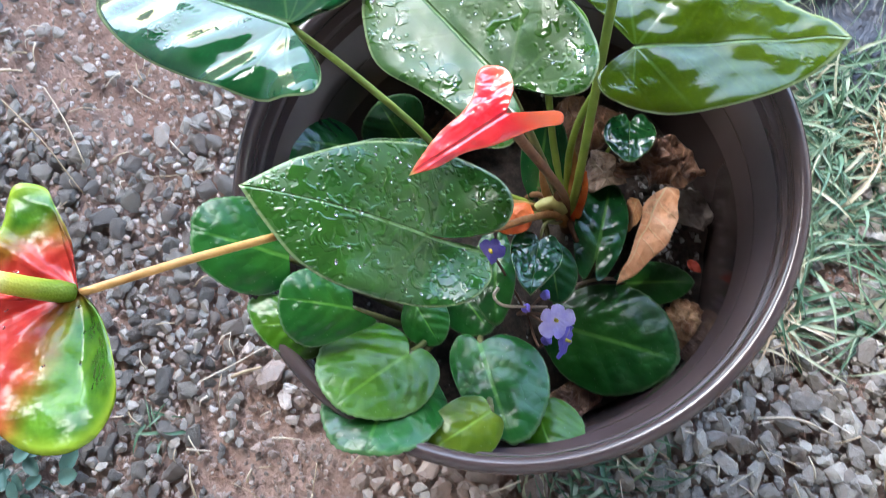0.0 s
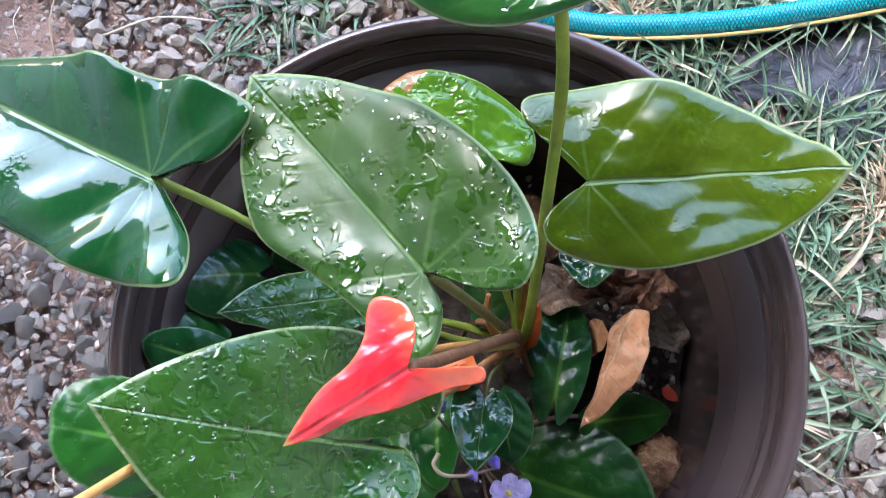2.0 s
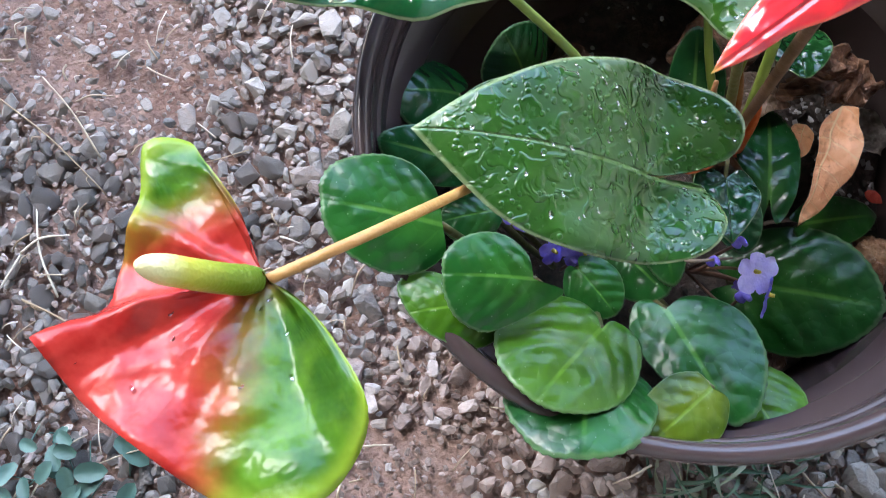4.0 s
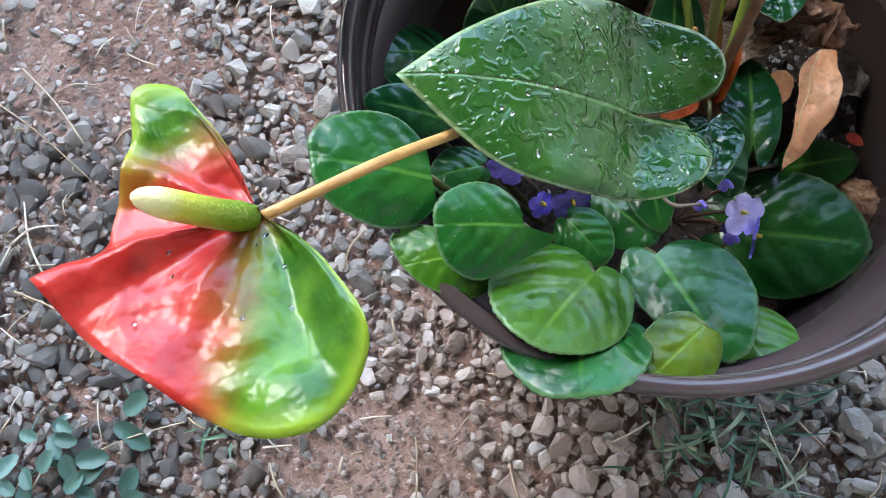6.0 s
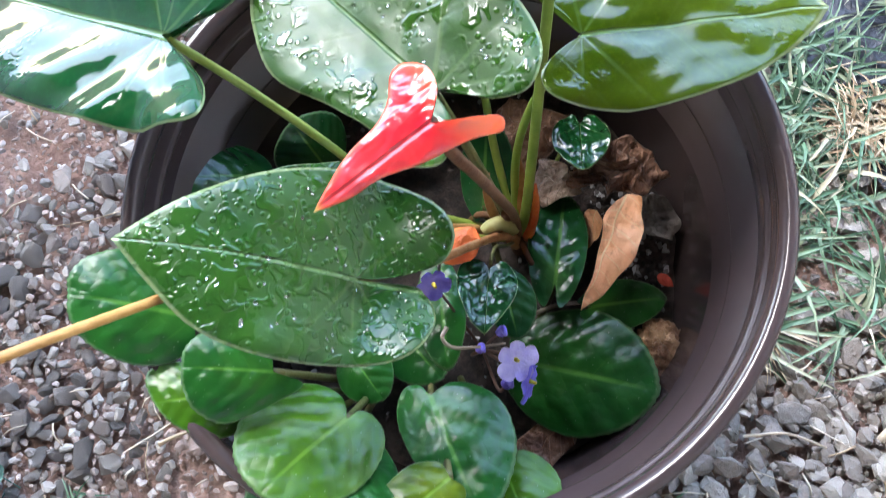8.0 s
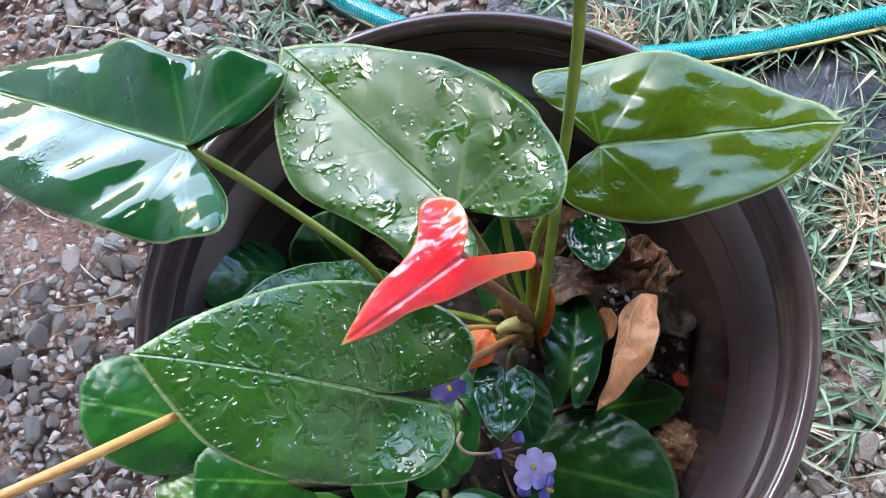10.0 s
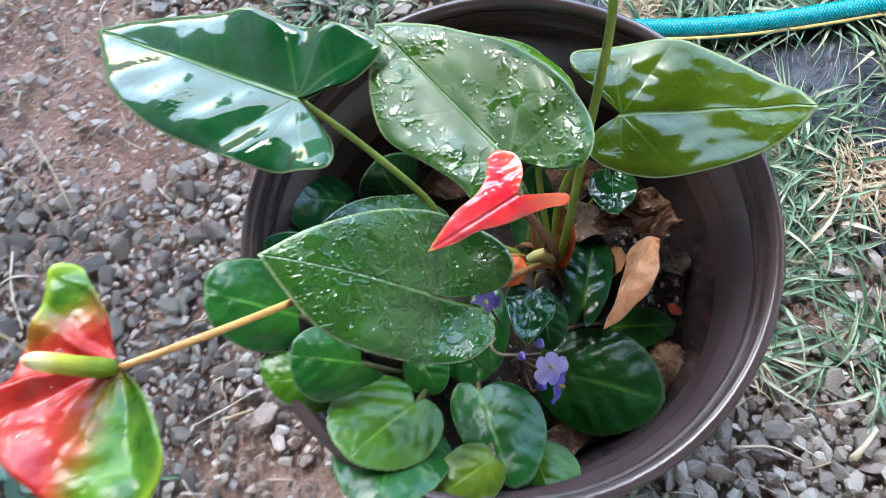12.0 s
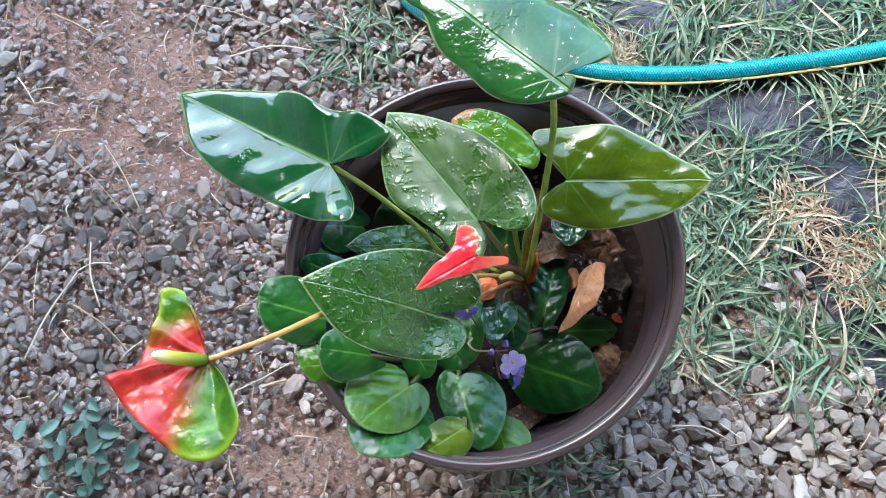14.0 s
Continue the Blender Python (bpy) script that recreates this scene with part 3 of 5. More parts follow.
def plant_pot():
    pot = thing("plant_pot", (POT[0], POT[1], 0), "round dark brown ribbed plastic plant pot standing on gravel", "plant pot")
    wall = [(0.0, 0.004), (0.088, 0.004), (0.092, 0.010), (0.1175, 0.222), (0.1225, 0.2235), (0.1255, 0.236)]
    wall += [(0.1225, 0.2440), (0.1216, 0.2400)]
    for r, z in ((0.1207, 0.2315), (0.1178, 0.2115), (0.1158, 0.1990)):
        wall += [(r + 0.0009, z + 0.0060), (r + 0.0004, z + 0.0027), (r + 0.0003, z + 0.0022)]
        for k in range(9):
            a = math.pi * (0.5 - k / 8)
            wall.append((r - 0.0013 * math.cos(a), z + 0.0017 * math.sin(a)))
        wall += [(r - 0.0003, z - 0.0022), (r - 0.0004, z - 0.0027), (r - 0.0009, z - 0.0060)]
    wall += [(0.1110, 0.170), (0.1062, 0.145), (0.0985, 0.12), (0.086, 0.012), (0.0, 0.012)]
    under(lathe("body", wall, PLASTIC), pot)
    lip = []
    for k in range(17):
        a = 2 * math.pi * k / 16
        lip.append((0.1242 + 0.0038 * math.cos(a), 0.2445 + 0.0055 * math.sin(a)))
    under(lathe("rim", lip, PLASTIC), pot, "rolled rim")
    return pot


plant_pot()


def potting_soil():
    verts, faces, m = [], [], 64
    for r in range(15):
        for k in range(m):
            a = 2 * math.pi * k / m
            R = 0.1040 * r / 14
            x, y = POT[0] + R * math.cos(a), POT[1] + R * math.sin(a)
            verts.append((x, y, 0.136 + 0.007 * noise.noise((x * 40, y * 40, 5)) + 0.004 * noise.noise((x * 110, y * 110, 1))))
    for r in range(14):
        for k in range(m):
            a, b = r * m + k, r * m + (k + 1) % m
            faces.append((a, b, b + m, a + m))
    return tagged(mesh_object("potting_soil", verts, faces, SOIL), "moist black potting soil with bits of perlite in the pot", "soil", kind="stuff")


potting_soil()


# ---- anthurium ----
plant = thing("anthurium", (0.058, 0.149, 0.14), "wet anthurium with glossy heart-shaped leaves and red flowers in the pot", "potted plant")
CROWN = (0.058, 0.148, 0.160)


def anthurium_leaf(blade, material, petiole, r0=0.0021, r1=0.0016, stem=PETIOLE, label=""):
    leaf = under(blade.build("leaf", material), plant, label)
    under(tube("petiole", [CROWN] + petiole + [tuple(blade.at(0.0, 0.0, -0.0026))], r0, r1, stem), leaf)
    return leaf


LM = Blade((-0.002, 0.113, 0.283), (-0.068, 0.134, 0.313), 0, -0.03, 0.12, 0.8, [(0.75, 0.2), (0.4, 0.39), (0.07, 0.47), (-0.22, 0.43), (-0.37, 0.3), (-0.37, 0.14), (-0.2, 0.05)], [(0.83, 0.16), (0.62, 0.32), (0.34, 0.39), (0.01, 0.38), (-0.24, 0.31), (-0.37, 0.13), (-0.31, -0.01), (-0.14, -0.01)], wave=0.008, waves=5, seed=0, ripple=0.014, curl=0.014, lobe=0.25)
LC = Blade((0.036, 0.155, 0.319), (-0.011, 0.229, 0.31), -7, 0.2, 0.0, 0.25, [(0.83, 0.15), (0.61, 0.28), (0.42, 0.37), (0.17, 0.41), (-0.04, 0.4), (-0.2, 0.33), (-0.27, 0.21), (-0.19, 0.11), (-0.07, 0.05)], [(0.88, 0.12), (0.72, 0.25), (0.49, 0.34), (0.25, 0.28), (0.05, 0.24), (-0.12, 0.25), (-0.22, 0.16), (-0.14, 0.04)], wave=0.012, waves=5, seed=1, quilt=0.006, ripple=0.018, curl=0.016)
LL = Blade((-0.049, 0.204, 0.303), (-0.163, 0.286, 0.258), -5, 0.36, 0.0, 0.2, [(0.83, 0.08), (0.49, 0.17), (0.3, 0.21), (0.14, 0.2), (-0.01, 0.23), (-0.16, 0.23), (-0.22, 0.2), (-0.16, 0.09), (-0.05, 0.04)], [(0.84, 0.11), (0.66, 0.2), (0.43, 0.25), (0.18, 0.25), (-0.03, 0.24), (-0.23, 0.19), (-0.25, 0.14), (-0.18, 0.08), (-0.05, 0.02)], wave=0.02, waves=6, seed=2, quilt=0.013, ripple=0.013, curl=0.010)
LR = Blade((0.091, 0.186, 0.272), (0.176, 0.176, 0.274), 0, 0.03, 0.0, 0.1, [(0.93, 0.085), (0.80, 0.19), (0.60, 0.29), (0.29, 0.36), (0.06, 0.34), (-0.14, 0.27), (-0.19, 0.16), (-0.11, 0.06)], [(0.93, 0.075), (0.80, 0.15), (0.59, 0.28), (0.38, 0.39), (0.2, 0.42), (-0.07, 0.41), (-0.24, 0.37), (-0.23, 0.25), (-0.08, 0.14)], wave=0.02, waves=4, seed=3, quilt=0.006, ripple=0.024, curl=0.012)
LT = Blade((0.083, 0.209, 0.372), (0.005, 0.296, 0.362), 0, -0.15, 0.0, 0.2, [(0.81, 0.17), (0.58, 0.25), (0.34, 0.31), (0.13, 0.35), (-0.03, 0.33), (-0.1, 0.27), (-0.09, 0.19), (-0.03, 0.09)], [(0.82, 0.11), (0.69, 0.11), (0.52, 0.19), (0.35, 0.2), (0.17, 0.21), (0.02, 0.15), (-0.08, 0.05), (-0.1, -0.01), (-0.06, -0.07)], dome=0.45, ripple=0.012, curl=0.012)
F = Blade((0.053, 0.216, 0.238), (0.022, 0.247, 0.245), 0, -0.1, 0.0, 0.1, [(0.9, 0.28), (0.62, 0.48), (0.27, 0.59), (-0.14, 0.56), (-0.37, 0.43), (-0.44, 0.19), (-0.16, 0.06)], [(0.88, 0.2), (0.67, 0.32), (0.36, 0.37), (0.05, 0.28), (-0.15, 0.12)], wave=0.02, waves=5, seed=6, ripple=0.04, curl=0.030)
G = Blade((-0.012, 0.174, 0.205), (-0.058, 0.171, 0.232), 0, -0.1, 0.0, 0.1, [(0.72, 0.17), (0.4, 0.24), (0, 0.25), (-0.25, 0.11), (-0.35, -0.05), (-0.18, -0.08)], [(0.8, 0.11), (0.43, 0.22), (0.04, 0.26), (-0.24, 0.2), (-0.18, 0.08)], wave=0.02, waves=5, seed=7, ripple=0.04)
SP = Blade((-0.103, 0.088, 0.36), (-0.149, 0.082, 0.373), 11, 0.06, 0.0, 1.1, [(0.85, 0.05), (0.71, 0.08), (0.58, 0.32), (0.44, 0.59), (0.37, 0.85), (0.17, 0.81), (0.11, 0.67), (0.02, 0.38), (0.02, 0.16)], [(0.83, 0.37), (0.51, 0.81), (0.27, 1.02), (0.02, 1.04), (-0.23, 0.84), (-0.21, 0.47), (-0.11, 0.15)], wave=0.02, waves=4, seed=2, pleat=0.065, ripple=0.035)
RED = Blade((0.035, 0.124, 0.366), (0.003, 0.112, 0.357), -12, -0.55, 0.0, 0.0, [(0.81, 0.09), (0.58, 0.18), (0.32, 0.22), (0.17, 0.31), (0.06, 0.46), (-0.05, 0.47), (-0.18, 0.34), (-0.16, 0.16)], [(0.74, 0.07), (0.49, 0.09), (0.23, 0.17), (-0, 0.21), (-0.18, 0.25), (-0.34, 0.31), (-0.39, 0.23), (-0.25, 0.14), (-0.11, 0.1)], wave=0.01, seed=3)
SMALL = Blade((0.0955, 0.187, 0.186), (0.0905, 0.163, 0.193), 0, 0.1, 0.03, 0.1, [(0.92, 0.16), (0.72, 0.36), (0.44, 0.50), (0.12, 0.48), (-0.14, 0.30), (-0.20, 0.10)], [(0.92, 0.16), (0.72, 0.37), (0.45, 0.51), (0.12, 0.49), (-0.14, 0.32), (-0.20, 0.12)], wave=0.02, waves=5, seed=4, ripple=0.05)
DRY = Blade((0.11, 0.154, 0.172), (0.078, 0.105, 0.168), 0, 0.12, 0.04, 0.0, [(0.81, 0.02), (0.58, 0.04), (0.36, 0.07), (0.18, 0.09)], [(0.85, 0.09), (0.65, 0.16), (0.47, 0.22), (0.25, 0.22), (0.09, 0.16), (-0.01, 0.09)], wave=0.02, waves=7)
BROWN = Blade((0.091, 0.17, 0.176), (0.133, 0.163, 0.164), 0, -0.3, 0.15, 0.0, [(0.81, 0.22), (0.55, 0.29), (0.26, 0.3), (0.06, 0.17)], [(0.82, 0.11), (0.6, 0.24), (0.36, 0.26), (0.14, 0.16)], wave=0.06, waves=9)
YOUNG = Blade((0.041, 0.123, 0.214), (0.034, 0.096, 0.223), 0, 0.08, 0.03, 0.1, [(0.83, 0.2), (0.45, 0.38), (0.15, 0.44), (-0.08, 0.38), (-0.18, 0.22), (-0.13, 0.08)], [(0.73, 0.22), (0.42, 0.39), (0.15, 0.4), (-0.07, 0.28), (-0.12, 0.12)], wave=0.02, waves=5, seed=3, ripple=0.05)


anthurium_leaf(LM, LEAF_MID, [(0.045, 0.138, 0.205), (0.018, 0.119, 0.258)], 0.0020, 0.0014, stem=PETIOLE_RUST, label="dark green heart-shaped leaf covered with water drops")
anthurium_leaf(LC, LEAF_CENTRE, [(0.047, 0.153, 0.24), (0.040, 0.155, 0.29)], stem=PETIOLE_DARK, label="mid-green leaf beaded with water")
anthurium_leaf(LL, LEAF_DEEP, [(0.034, 0.151, 0.172), (0.005, 0.163, 0.208), (-0.006, 0.175, 0.238), (-0.030, 0.194, 0.270)], label="deep green shiny folded leaf")
anthurium_leaf(LR, LEAF_OLIVE, [(0.062, 0.170, 0.20), (0.072, 0.179, 0.24)], label="olive green glossy leaf")
anthurium_leaf(LT, LEAF_TALL, [(0.063, 0.153, 0.19), (0.075, 0.181, 0.257), (0.083, 0.200, 0.32)], 0.0024, 0.0018, label="tall leaf mirroring the white sky")
anthurium_leaf(F, LEAF_YOUNG, [(0.055, 0.18, 0.19), (0.055, 0.205, 0.22)], label="small wet leaf with a brown tip")
anthurium_leaf(G, LEAF_MID, [(0.03, 0.16, 0.17), (0.0, 0.168, 0.19)])
anthurium_leaf(YOUNG, LEAF_WET, [(0.052, 0.14, 0.18), (0.045, 0.132, 0.21)], 0.0010, 0.0008, label="young leaf with a brown margin", stem=PETIOLE_DARK)
anthurium_leaf(SMALL, LEAF_WET, [(0.068, 0.160, 0.158), (0.086, 0.182, 0.168)], 0.0012, 0.001)

spathe = under(SP.build("spathe", SPATHE, 18, 0.0010), plant, "glossy wrinkled red spathe turning green at its lobes")
under(tube("flower_stem", [CROWN, (0.03, 0.146, 0.205), (-0.018, 0.139, 0.240), (-0.0435, 0.1298, 0.268), (-0.0578, 0.1148, 0.3035), (-0.0755, 0.0985, 0.343), tuple(SP.at(0.0, 0.0, -0.001))], 0.0020, 0.0014, PETIOLE_TAN), spathe, "tan flower stem")


def rounded(f):
    return math.sqrt(max(0.02, 1 - max(0.0, (f - 0.78) / 0.23) ** 2)) * (0.8 + 0.2 * min(1.0, f * 6))


under(tube("spadix", [(-0.1045, 0.088, 0.3605), (-0.1085, 0.0878, 0.368), (-0.1130, 0.0882, 0.378), (-0.1180, 0.0890, 0.389)], 0.0036, 0.0031, SPADIX, 16, 10, rounded), spathe, "green spadix with a cream tip")
young = under(RED.build("spathe", SPATHE_RED, 14, 0.0010), plant, "coral red folded spathe")
under(tube("flower_stem", [CROWN, (0.056, 0.146, 0.205), (0.046, 0.136, 0.28), (0.038, 0.128, 0.335), tuple(RED.at(0.0, 0.0, -0.001))], 0.0022, 0.0017, STEM_BROWN), young)
stump = under(tube("stump", [(0.058, 0.148, 0.13), (0.058, 0.149, 0.155), (0.056, 0.149, 0.185), (0.053, 0.147, 0.205)], 0.0045, 0.0022, STEM_BROWN), plant)

under(tube("bud_sheath", [(0.055, 0.148, 0.180), (0.052, 0.146, 0.196), (0.046, 0.145, 0.200), (0.042, 0.1435, 0.199)], 0.0042, 0.0022, SHEATH, 10), plant, "yellow-green bud sheath")
under(tube("aerial_root", [(0.058, 0.150, 0.170), (0.044, 0.158, 0.176), (0.036, 0.160, 0.160), (0.030, 0.158, 0.138)], 0.0018, 0.0012, STEM_BROWN, 8), plant)
under(tube("aerial_root", [(0.058, 0.147, 0.165), (0.060, 0.134, 0.172), (0.064, 0.128, 0.155), (0.066, 0.126, 0.138)], 0.0016, 0.0011, STEM_BROWN, 8), plant)
under(tube("old_sheath", [(0.060, 0.152, 0.160), (0.062, 0.160, 0.180), (0.064, 0.168, 0.192), (0.063, 0.173, 0.203)], 0.0040, 0.0012, PETIOLE_RUST, 8), plant, "dry rust-brown leaf sheath")

under(tube("old_sheath", [(0.056, 0.144, 0.165), (0.049, 0.150, 0.190), (0.047, 0.158, 0.204), (0.049, 0.164, 0.212)], 0.0034, 0.0010, PETIOLE_RUST, 8), plant, "dry rust-brown leaf sheath")
under(tube("old_sheath", [(0.062, 0.146, 0.165), (0.067, 0.152, 0.188), (0.068, 0.158, 0.202)], 0.0030, 0.0009, DRY_ORANGE, 8), plant, "orange-brown withered sheath")

# ---- African violets ----
violet = thing("african_violet", (0.0, 0.09, 0.14), "african violet with round dark green leaves spilling over the pot rim", "potted plant")


def violet_leaf(blade, material, root):
    leaf = under(blade.build("leaf", material, 24, 0.0011), violet)
    end = blade.at(0.0, 0.0, -0.001)
    mid = 0.5 * (np.array(root) + end) - np.array((0, 0, 0.006))
    under(tube("petiole", [root, tuple(mid), tuple(end)], 0.0017, 0.0015, PETIOLE_DARK), leaf)


violet_leaf(Blade((0.05, 0.089, 0.155), (0.103, 0.064, 0.168), 4, -0.01, 0.06, 0.2, [(0.93, 0.17), (0.73, 0.36), (0.43, 0.47), (0.1, 0.41), (-0.13, 0.24), (-0.19, 0.1)], [(0.93, 0.18), (0.74, 0.39), (0.45, 0.5), (0.11, 0.44), (-0.13, 0.26), (-0.19, 0.1)], wave=0.012, waves=4, seed=9, teeth=0.011, quilt=0.009, dome=0.36, ripple=0.015), VIOLET_DARK, (0.05, 0.09395, 0.142))
violet_leaf(Blade((-0.022, 0.102, 0.205), (-0.012, 0.081, 0.204), 0, -0.07, 0.06, 0.1, [(0.94, 0.18), (0.74, 0.4), (0.45, 0.51), (0.14, 0.44), (-0.09, 0.25), (-0.15, 0.09)], [(0.94, 0.19), (0.73, 0.4), (0.43, 0.51), (0.11, 0.45), (-0.1, 0.27), (-0.16, 0.12)], wave=0.012, waves=4, seed=10, teeth=0.011, quilt=0.0042, dome=0.36, ripple=0.015), VIOLET_DARK, (-0.0121, 0.1011, 0.142))
violet_leaf(Blade((-0.004, 0.113, 0.185), (0.012, 0.086, 0.19), 0, -0.07, 0.06, 0.1, [(0.95, 0.15), (0.77, 0.35), (0.49, 0.46), (0.16, 0.41), (-0.09, 0.24), (-0.17, 0.1)], [(0.92, 0.18), (0.7, 0.37), (0.39, 0.47), (0.07, 0.42), (-0.14, 0.24), (-0.19, 0.1)], wave=0.012, waves=4, seed=11, teeth=0.011, quilt=0.0042, dome=0.36, ripple=0.015), VIOLET_DARK, (-0.0022, 0.1072, 0.142))
violet_leaf(Blade((0.084, 0.108, 0.16), (0.121, 0.107, 0.145), 0, -0.02, 0.06, 0.1, [(0.89, 0.12), (0.64, 0.25), (0.34, 0.31), (0.07, 0.26), (-0.11, 0.14), (-0.16, 0.05)], [(0.93, 0.1), (0.72, 0.22), (0.42, 0.29), (0.12, 0.25), (-0.08, 0.15), (-0.15, 0.07)], wave=0.012, waves=4, seed=12, teeth=0.011, quilt=0.0042, dome=0.36, ripple=0.015), VIOLET_DARK, (0.0687, 0.1044, 0.142))
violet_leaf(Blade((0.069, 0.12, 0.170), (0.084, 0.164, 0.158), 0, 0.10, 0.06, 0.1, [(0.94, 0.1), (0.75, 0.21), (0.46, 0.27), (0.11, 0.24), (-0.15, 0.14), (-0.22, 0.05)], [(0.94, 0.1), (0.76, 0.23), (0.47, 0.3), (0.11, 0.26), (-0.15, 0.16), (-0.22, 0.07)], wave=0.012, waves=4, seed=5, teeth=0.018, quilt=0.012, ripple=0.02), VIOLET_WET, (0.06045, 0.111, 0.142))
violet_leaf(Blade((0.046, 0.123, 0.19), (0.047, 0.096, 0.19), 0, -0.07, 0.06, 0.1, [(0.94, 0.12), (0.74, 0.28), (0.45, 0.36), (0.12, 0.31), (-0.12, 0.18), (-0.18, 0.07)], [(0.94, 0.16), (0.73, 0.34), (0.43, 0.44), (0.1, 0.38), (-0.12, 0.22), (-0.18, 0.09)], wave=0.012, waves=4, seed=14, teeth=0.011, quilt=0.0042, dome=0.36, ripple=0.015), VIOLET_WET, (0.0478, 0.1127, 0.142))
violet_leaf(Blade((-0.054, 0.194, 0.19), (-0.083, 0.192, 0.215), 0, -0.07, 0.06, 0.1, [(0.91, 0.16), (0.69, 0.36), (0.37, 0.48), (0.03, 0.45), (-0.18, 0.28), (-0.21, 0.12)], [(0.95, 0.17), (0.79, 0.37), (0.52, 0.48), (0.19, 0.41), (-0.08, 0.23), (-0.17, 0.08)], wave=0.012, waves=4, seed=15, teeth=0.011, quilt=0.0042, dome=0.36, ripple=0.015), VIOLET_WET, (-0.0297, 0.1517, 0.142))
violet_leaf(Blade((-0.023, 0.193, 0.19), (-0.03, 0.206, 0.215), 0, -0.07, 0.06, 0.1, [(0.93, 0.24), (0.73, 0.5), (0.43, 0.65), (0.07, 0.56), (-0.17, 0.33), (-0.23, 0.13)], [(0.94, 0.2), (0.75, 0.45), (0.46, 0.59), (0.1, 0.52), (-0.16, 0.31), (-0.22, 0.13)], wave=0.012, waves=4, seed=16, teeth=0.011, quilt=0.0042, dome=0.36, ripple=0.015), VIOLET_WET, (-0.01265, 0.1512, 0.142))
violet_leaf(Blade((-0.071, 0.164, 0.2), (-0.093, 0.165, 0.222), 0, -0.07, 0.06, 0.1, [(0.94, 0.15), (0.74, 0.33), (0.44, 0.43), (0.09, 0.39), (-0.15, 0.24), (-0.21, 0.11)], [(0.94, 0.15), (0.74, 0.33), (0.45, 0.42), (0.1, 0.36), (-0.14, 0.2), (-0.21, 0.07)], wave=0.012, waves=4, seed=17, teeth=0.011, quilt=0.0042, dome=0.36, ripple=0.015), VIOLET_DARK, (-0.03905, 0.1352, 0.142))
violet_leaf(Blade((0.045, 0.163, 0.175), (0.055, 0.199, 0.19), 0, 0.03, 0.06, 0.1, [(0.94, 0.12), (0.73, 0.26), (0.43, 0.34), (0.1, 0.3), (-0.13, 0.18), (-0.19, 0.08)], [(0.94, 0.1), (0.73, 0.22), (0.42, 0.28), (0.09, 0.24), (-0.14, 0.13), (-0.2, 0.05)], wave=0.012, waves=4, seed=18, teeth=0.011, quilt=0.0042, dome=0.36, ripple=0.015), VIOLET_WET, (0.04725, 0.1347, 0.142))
violet_leaf(Blade((0.019, 0.132, 0.185), (0.015, 0.089, 0.19), 0, -0.02, 0.06, 0.1, [(0.94, 0.1), (0.74, 0.22), (0.44, 0.28), (0.1, 0.24), (-0.14, 0.14), (-0.2, 0.05)], [(0.94, 0.08), (0.75, 0.17), (0.46, 0.23), (0.12, 0.2), (-0.13, 0.12), (-0.2, 0.05)], wave=0.012, waves=4, seed=19, teeth=0.011, quilt=0.0042, dome=0.36, ripple=0.015), VIOLET_DARK, (0.01045, 0.1176, 0.142))
violet_leaf(Blade((-0.022, 0.074, 0.235), (-0.051, 0.053, 0.258), 4, -0.01, 0.06, 0.2, [(0.98, 0.23), (0.87, 0.45), (0.62, 0.64), (0.3, 0.68), (0, 0.56), (-0.13, 0.34), (-0.12, 0.14)], [(0.93, 0.18), (0.73, 0.38), (0.45, 0.5), (0.15, 0.49), (-0.1, 0.38), (-0.2, 0.2), (-0.16, 0.02)], wave=0.012, waves=4, seed=20, teeth=0.011, quilt=0.0042, dome=0.36, ripple=0.015), VIOLET_MID, (-0.0121, 0.1057, 0.142))
violet_leaf(Blade((-0.029, 0.065, 0.222), (-0.04, 0.033, 0.257), 0, -0.12, 0.13, 0.0, [(0.99, 0.22), (0.85, 0.41), (0.58, 0.56), (0.28, 0.57), (-0.07, 0.43), (-0.11, 0.21)], [(0.93, 0.23), (0.73, 0.43), (0.4, 0.52), (0.05, 0.47), (-0.17, 0.3), (-0.17, 0.11)], wave=0.012, waves=4, seed=21, teeth=0.011, quilt=0.0042, dome=0.36, ripple=0.015), VIOLET_DARK, (-0.01595, 0.1008, 0.142))
violet_leaf(Blade((0.007, 0.079, 0.204), (0.018, 0.031, 0.22), 0, -0.02, 0.06, 0.1, [(0.83, 0.16), (0.57, 0.27), (0.28, 0.32), (0.02, 0.31), (-0.15, 0.19), (-0.14, 0.06)], [(0.97, 0.18), (0.78, 0.37), (0.56, 0.48), (0.28, 0.49), (0.06, 0.36), (-0.05, 0.18)], wave=0.012, waves=4, seed=22, teeth=0.011, quilt=0.0042, dome=0.36, ripple=0.015), VIOLET_DARK, (0.00385, 0.1085, 0.142))
violet_leaf(Blade((0.03, 0.046, 0.198), (0.036, 0.021, 0.206), 0, -0.07, 0.06, 0.0, [(0.85, 0.35), (0.57, 0.63), (0.28, 0.6), (0.07, 0.33)], [(0.94, 0.34), (0.57, 0.66), (0.15, 0.61), (-0.15, 0.32)], wave=0.012, waves=4, seed=23, teeth=0.011, quilt=0.0042, dome=0.36, ripple=0.015), VIOLET_MID, (0.0165, 0.0903, 0.142))
